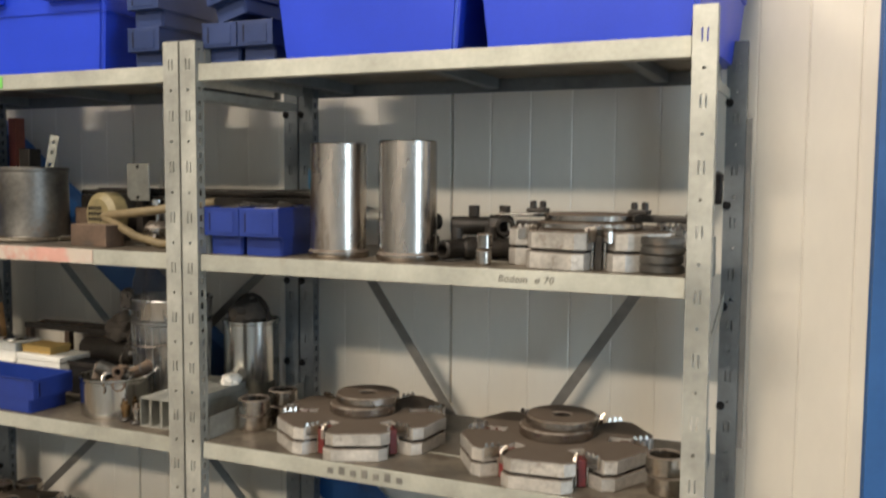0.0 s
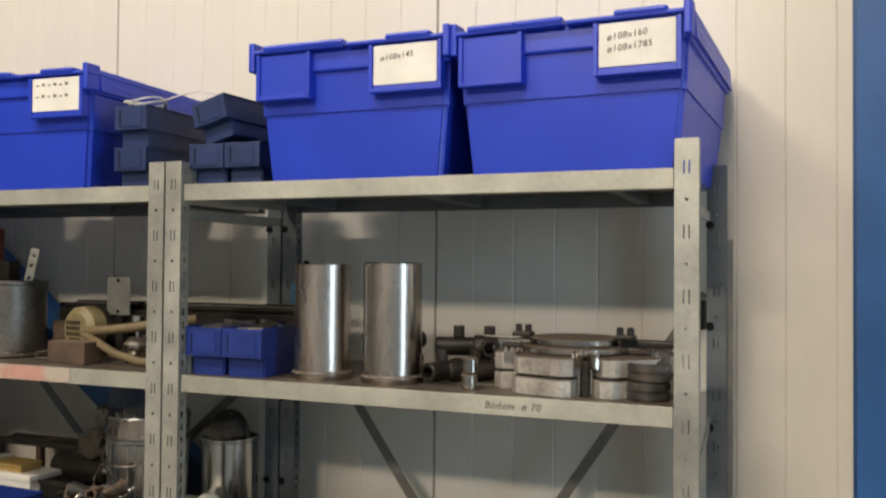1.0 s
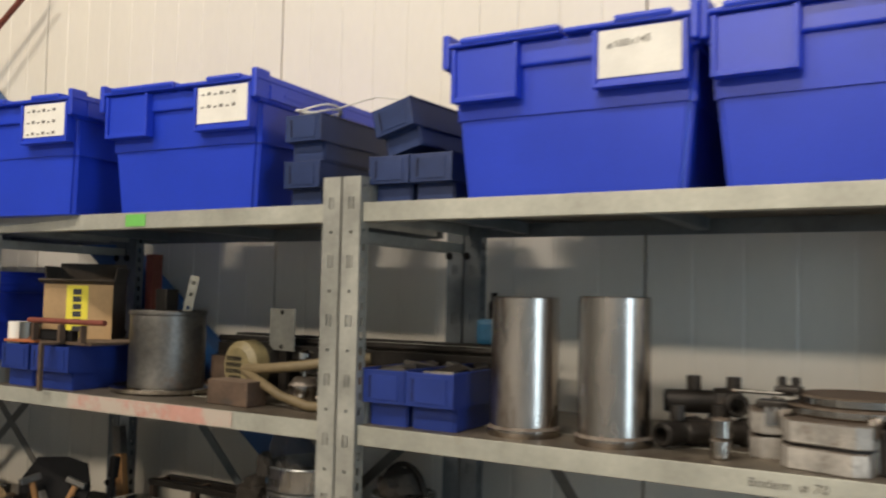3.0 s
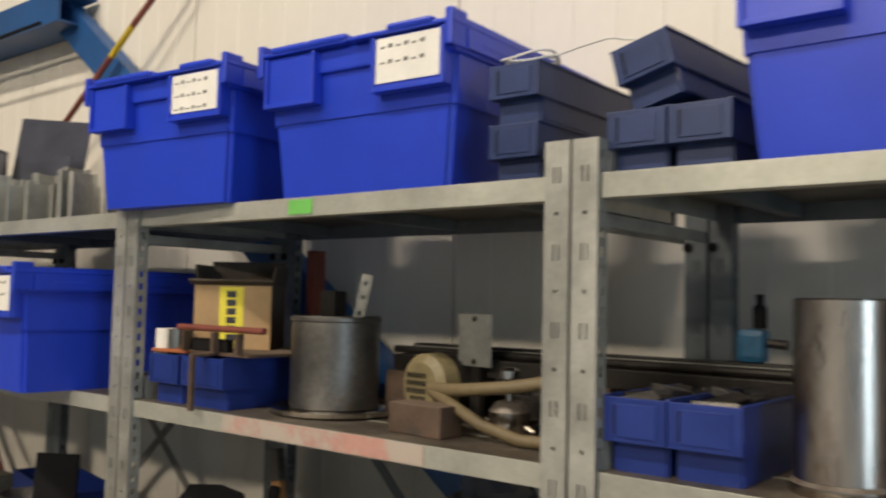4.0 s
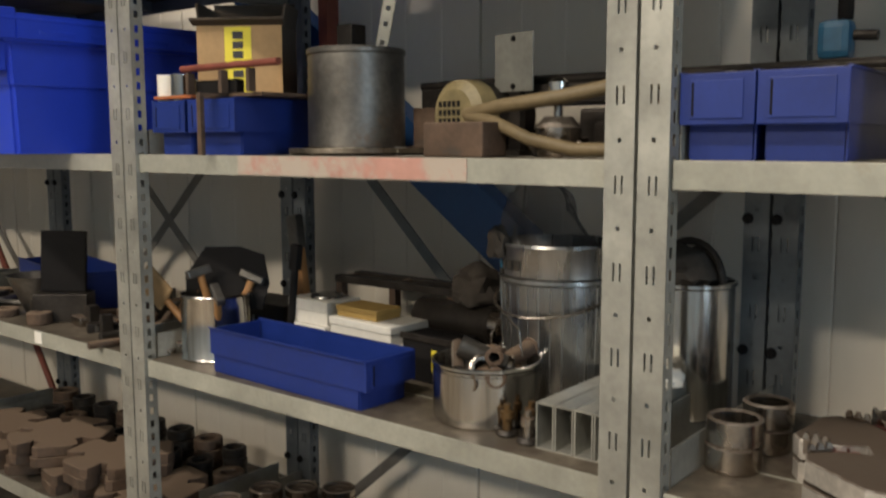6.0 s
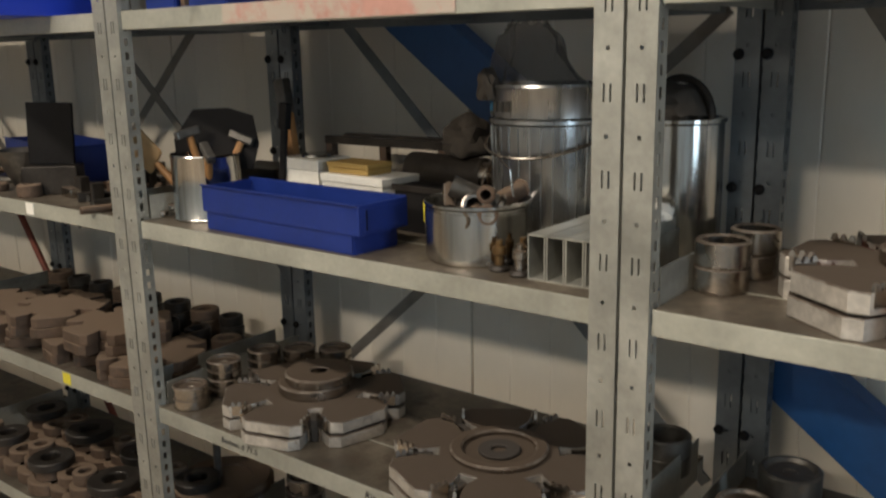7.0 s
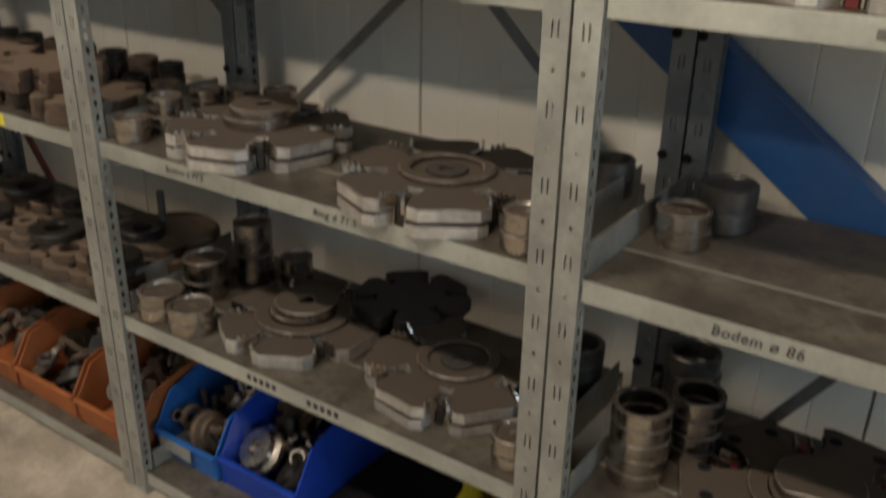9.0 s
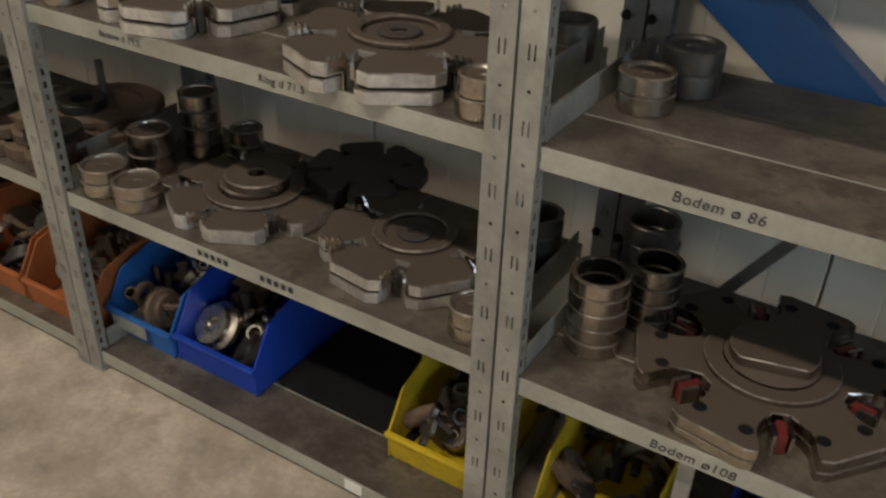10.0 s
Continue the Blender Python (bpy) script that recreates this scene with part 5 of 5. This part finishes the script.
mould((-0.275, 0.200, Z1), 20, "dusty lobed mould pair with a missing lobe", R=0.165, th=0.021, red=False, cap="ring", skip=(1,))
part_rings = ((-0.922, 0.060, 0.047, 0.029, 2), (-0.822, 0.054, 0.047, 0.028, 2), (-0.918, 0.178, 0.048, 0.046, 2), (-0.885, 0.292, 0.042, 0.036, 4), (-0.80, 0.335, 0.036, 0.034, 2), (-0.075, 0.060, 0.038, 0.030, 2))
for x, y, r, h, n in part_rings:
    ring_stack(x, y, Z1, r, r - 0.008, h, n, STEEL, "machined steel ring with a dusty rim", dish=0.007)
ring_stack(-0.085, 0.19, Z1, 0.040, 0.030, 0.034, 2, DULL, "dull steel ring beside the side rail")
ring_stack(-0.09, 0.31, Z1, 0.044, 0.034, 0.034, 3, DULL, "dull steel ring beside the side rail")
for k in range(22):
    x = -1.10 - 0.078 * (k % 11)
    y = 0.085 + 0.135 * (k // 11) + rnd(-0.015, 0.015)
    r = rnd(0.052, 0.066)
    ring((x, y, Z1), r, r * 0.45, 0.032, RUST, "rusty stepped ring piled on the shelf", group="rusty stepped rings")
    ring((x + 0.003, y, Z1 + 0.0325), r * 0.72, r * 0.40, 0.026, RUST, "rusty stepped ring piled on another", group="rusty stepped rings")
    if k % 3 == 0:
        ring((x, y + 0.003, Z1 + 0.059), r * 0.95, r * 0.42, 0.022, IRON, "dark ring lying on a rusty pile", group="rusty stepped rings")
    elif k % 3 == 1:
        ring((x, y, Z1 + 0.059), r * 0.5, r * 0.25, 0.03, RUST, "narrow rusty bush on a pile", group="rusty stepped rings")

base = thing("round_base", "wide rusty round base plate with a short upright pin", "plate", at=(-1.165, 0.285, Z1 + 0.0328))
part("plate", lathe([(0, 0), (0.105, 0), (0.118, 0.006), (0.118, 0.018), (0.108, 0.026), (0.070, 0.026), (0.066, 0.020), (0, 0.020)], 40), RUST, base, smooth=True)
part("pin", tube([(-0.02, 0.0, 0.0202), (-0.02, 0.0, 0.115)], 0.009, 12), DULL, base, smooth=True)

# ---- bottom level ----
random.seed(31)


def fill_bin(x0, x1, y0, y1, z, n, mats, size=0.028, label="loose bright metal part in an open bin"):
    for k in range(n):
        x, y = rnd(x0, x1), rnd(y0, y1)
        zz = z + 0.03 + 0.05 * (y - y0) / (y1 - y0) + rnd(0, 0.03)
        r = rnd(0.6, 1.25) * size
        if k % 5 == 4:
            bm = lathe([(0, -r * 0.5), (r * 1.5, -r * 0.5), (r * 1.6, -r * 0.4), (r * 1.6, 0), (r * 1.2, r * 0.1), (r * 1.2, r * 0.5), (r * 0.5, r * 0.5), (r * 0.45, r * 0.3), (0, r * 0.3)], 28)
        elif k % 3 == 0:
            bm = lathe([(r * 0.5, -r), (r * 0.5, r), (r * 0.36, r), (r * 0.36, -r), (r * 0.5, -r)], 16)
        elif k % 3 == 1:
            bm = ring_mesh(r, r * 0.55, r * 0.45, 0.0015, seg=20)
        else:
            bm = extrude_outline(lobed(4, r * 1.2, r * 0.45, r * 0.6, r * 0.3), 0, r * 0.3, 0.001)
        o = new("metal_part", mesh_of("metal_part", bm, mats[k % len(mats)], True))
        o.matrix_world = pose(x, y, zz, rnd(0, 90), rnd(-50, 50), rnd(0, 360))
        tagged(o, label, "metal part", "parts in open bins")


pick_bin((-0.925, 0.075, Z0), 0.20, 0.31, 0.165, 0, LIGHTBLUE, "faded blue open-front bin full of metal parts")
part("patch", B(-0.075, 0.03, -0.0105, -0.0095, 0.028, 0.062), GALV, bpy.data.objects["picking_bin"], "bare metal patch on the lip")
fill_bin(-1.00, -0.85, 0.11, 0.34, Z0 + 0.02, 26, [STEEL, RUST, STEELC, IRON])
pick_bin((-0.70, 0.080, Z0), 0.225, 0.33, 0.185, 0, PICKBLUE, "bright blue open-front bin full of metal parts")
fill_bin(-0.78, -0.62, 0.12, 0.36, Z0 + 0.02, 26, [STEELC, IRON, STEEL, RUST], 0.032)
pick_bin((-0.155, 0.095, Z0), 0.215, 0.29, 0.165, 0, YELLOW, "yellow open-front bin full of metal parts")
fill_bin(-0.235, -0.08, 0.13, 0.34, Z0 + 0.02, 24, [STEEL, IRON, RUST, DULL], 0.030)
pick_bin((0.150, 0.095, Z0), 0.205, 0.29, 0.165, 0, YELLOW, "yellow open-front bin beside a dark pile")
fill_bin(0.075, 0.225, 0.13, 0.34, Z0 + 0.02, 16, [IRON, RUST, DULL], 0.030)
pick_bin((0.46, 0.08, Z0), 0.22, 0.31, 0.18, 0, BINBLUE, "dark blue open-front bin on the bottom shelf")
fill_bin(0.38, 0.54, 0.12, 0.34, Z0 + 0.02, 14, [IRON, RUST], 0.03)
simple("flat_bar_piece", B(-0.012, 0.012, -0.004, 0.004, 0, 0.36, bevel=0.001), GALV, "flat steel bar standing on the bottom shelf", "bar", (0.295, 0.06, Z0))
for x in (-1.155, -1.405, -1.655):
    pick_bin((x, 0.04, Z0), 0.235, 0.31, 0.17, 0, ORANGE, "orange open-front bin full of rusty parts")
    fill_bin(x - 0.09, x + 0.09, 0.08, 0.33, Z0 + 0.02, 26, [RUST, STEEL, DULL, IRON], 0.030, "rusty loose metal part in an orange bin")
# Black sheet added for the cast shadow behind the lit front strip.
simple("dark_tray", B(-0.17, 0.17, 0.14, 0.385, 0, 0.012, bevel=0.002), BLACK, "black sheet standing in for shadow at the back of the bottom shelf", "mat", (-0.41, 0, Z0))

# ---- far bays ----
fc = crate(-1.395, -0.105, -4, ["", ""], "blue plastic crate with lid on the fourth shelf", z=Z4, w=0.40, d=0.45, h=0.255)
crate(-1.84, -0.09, -2, ["", ""], "blue plastic crate with lid behind another", z=Z4, w=0.40, d=0.45, h=0.255)
shelf_bin((-1.47, 0.20, Z3), 0.15, 0.40, 0.10, 78, BINBLUE, "long blue bin lying behind loose parts")
simple("black_panel", B(-0.050, 0.050, -0.006, 0.006, 0, 0.138, bevel=0.003), BLACK, "black rectangular panel standing on end", "panel", (-1.455, 0.105, Z3 + 0.065), (-3, 2, 42))
simple("panel_foot", B(-0.06, 0.06, -0.03, 0.03, 0, 0.064, bevel=0.003), IRON, "dark block under a black panel", "block", (-1.455, 0.105, Z3), (0, 0, 42))
cone = simple("sheet_hopper", lathe([(0.03, 0), (0.07, 0.09), (0.068, 0.09), (0.028, 0)], 24), DULL, "grey sheet-metal funnel among loose parts", "funnel", (-1.60, 0.12, Z3), smooth=True)
for k in range(120):
    x, y = (rnd(-1.95, -1.09), rnd(0.03, 0.36)) if k < 84 else (rnd(-2.90, -2.12), rnd(0.03, 0.34))
    kind = k % 4
    if kind == 0:
        bm, sm = ring_mesh(rnd(0.015, 0.028), 0.010, rnd(0.015, 0.03)), True
    elif kind == 1:
        bm, sm = B(-0.03, 0.03, -0.012, 0.012, 0, 0.02, bevel=0.003), False
    elif kind == 2:
        bm, sm = tube([(-0.06, 0, 0.008), (0.06, 0, 0.008)], 0.008, 10), True
    else:
        bm, sm = B(-0.012, 0.012, -0.012, 0.012, 0, 0.045, bevel=0.003), False
    simple("loose_part", bm, [RUST, IRON, DULL, IRON, RUST, STEEL][(k * 7) % 6], "loose oily machine part on the shelf", "machine part", (x, y, Z3), (0, 0, rnd(0, 180)), "loose machine parts", sm)
rr_ = thing("red_bar", "red oxide bar leaning on the wall behind the shelves", "bar")
part("shaft", tube([(-2.72, 0.44, 1.56), (-2.42, 0.45, 1.14)], 0.010), REDROD, rr_, smooth=True)
part("lower_shaft", tube([(-2.42, 0.45, 1.14), (-1.66, 0.46, 0.06)], 0.0098), REDROD, rr_, smooth=True)

# things at the end frame of the row
eb = thing("end_bar", "dark steel angle bar standing at the end of the row", "bar", at=(1.022, 0.395, 0.0))
part("leg", B(0, 0.004, 0, 0.03, 1.213, 1.855), BRACE, eb)
part("leg", B(0.0041, 0.014, 0.0, 0.004, 1.213, 1.855), BRACE, eb)
hook = thing("wire_hook", "bent wire hook hanging on the end post", "hook", at=(1.012, 0.395, 1.955))
hook.scale = (0.6, 0.6, 0.6)
part("wire", tube([(0, 0, 0.04), (0.012, -0.012, 0.05), (0.020, -0.015, 0.03), (0.010, -0.010, 0.005), (0.022, -0.012, -0.015), (0.016, -0.010, -0.045)], 0.002, 6), STEEL, hook, smooth=True)
part("tail", tube([(0.016, -0.010, -0.045), (0.020, -0.010, -0.10), (0.018, -0.008, -0.15)], 0.0012, 6), REDROD, hook)
simple("end_clip", B(-0.008, 0.008, -0.02, 0.02, -0.025, 0.025, bevel=0.003), BLACK, "black clip on the end frame strut", "clip", (1.0, 0.16, 1.72))
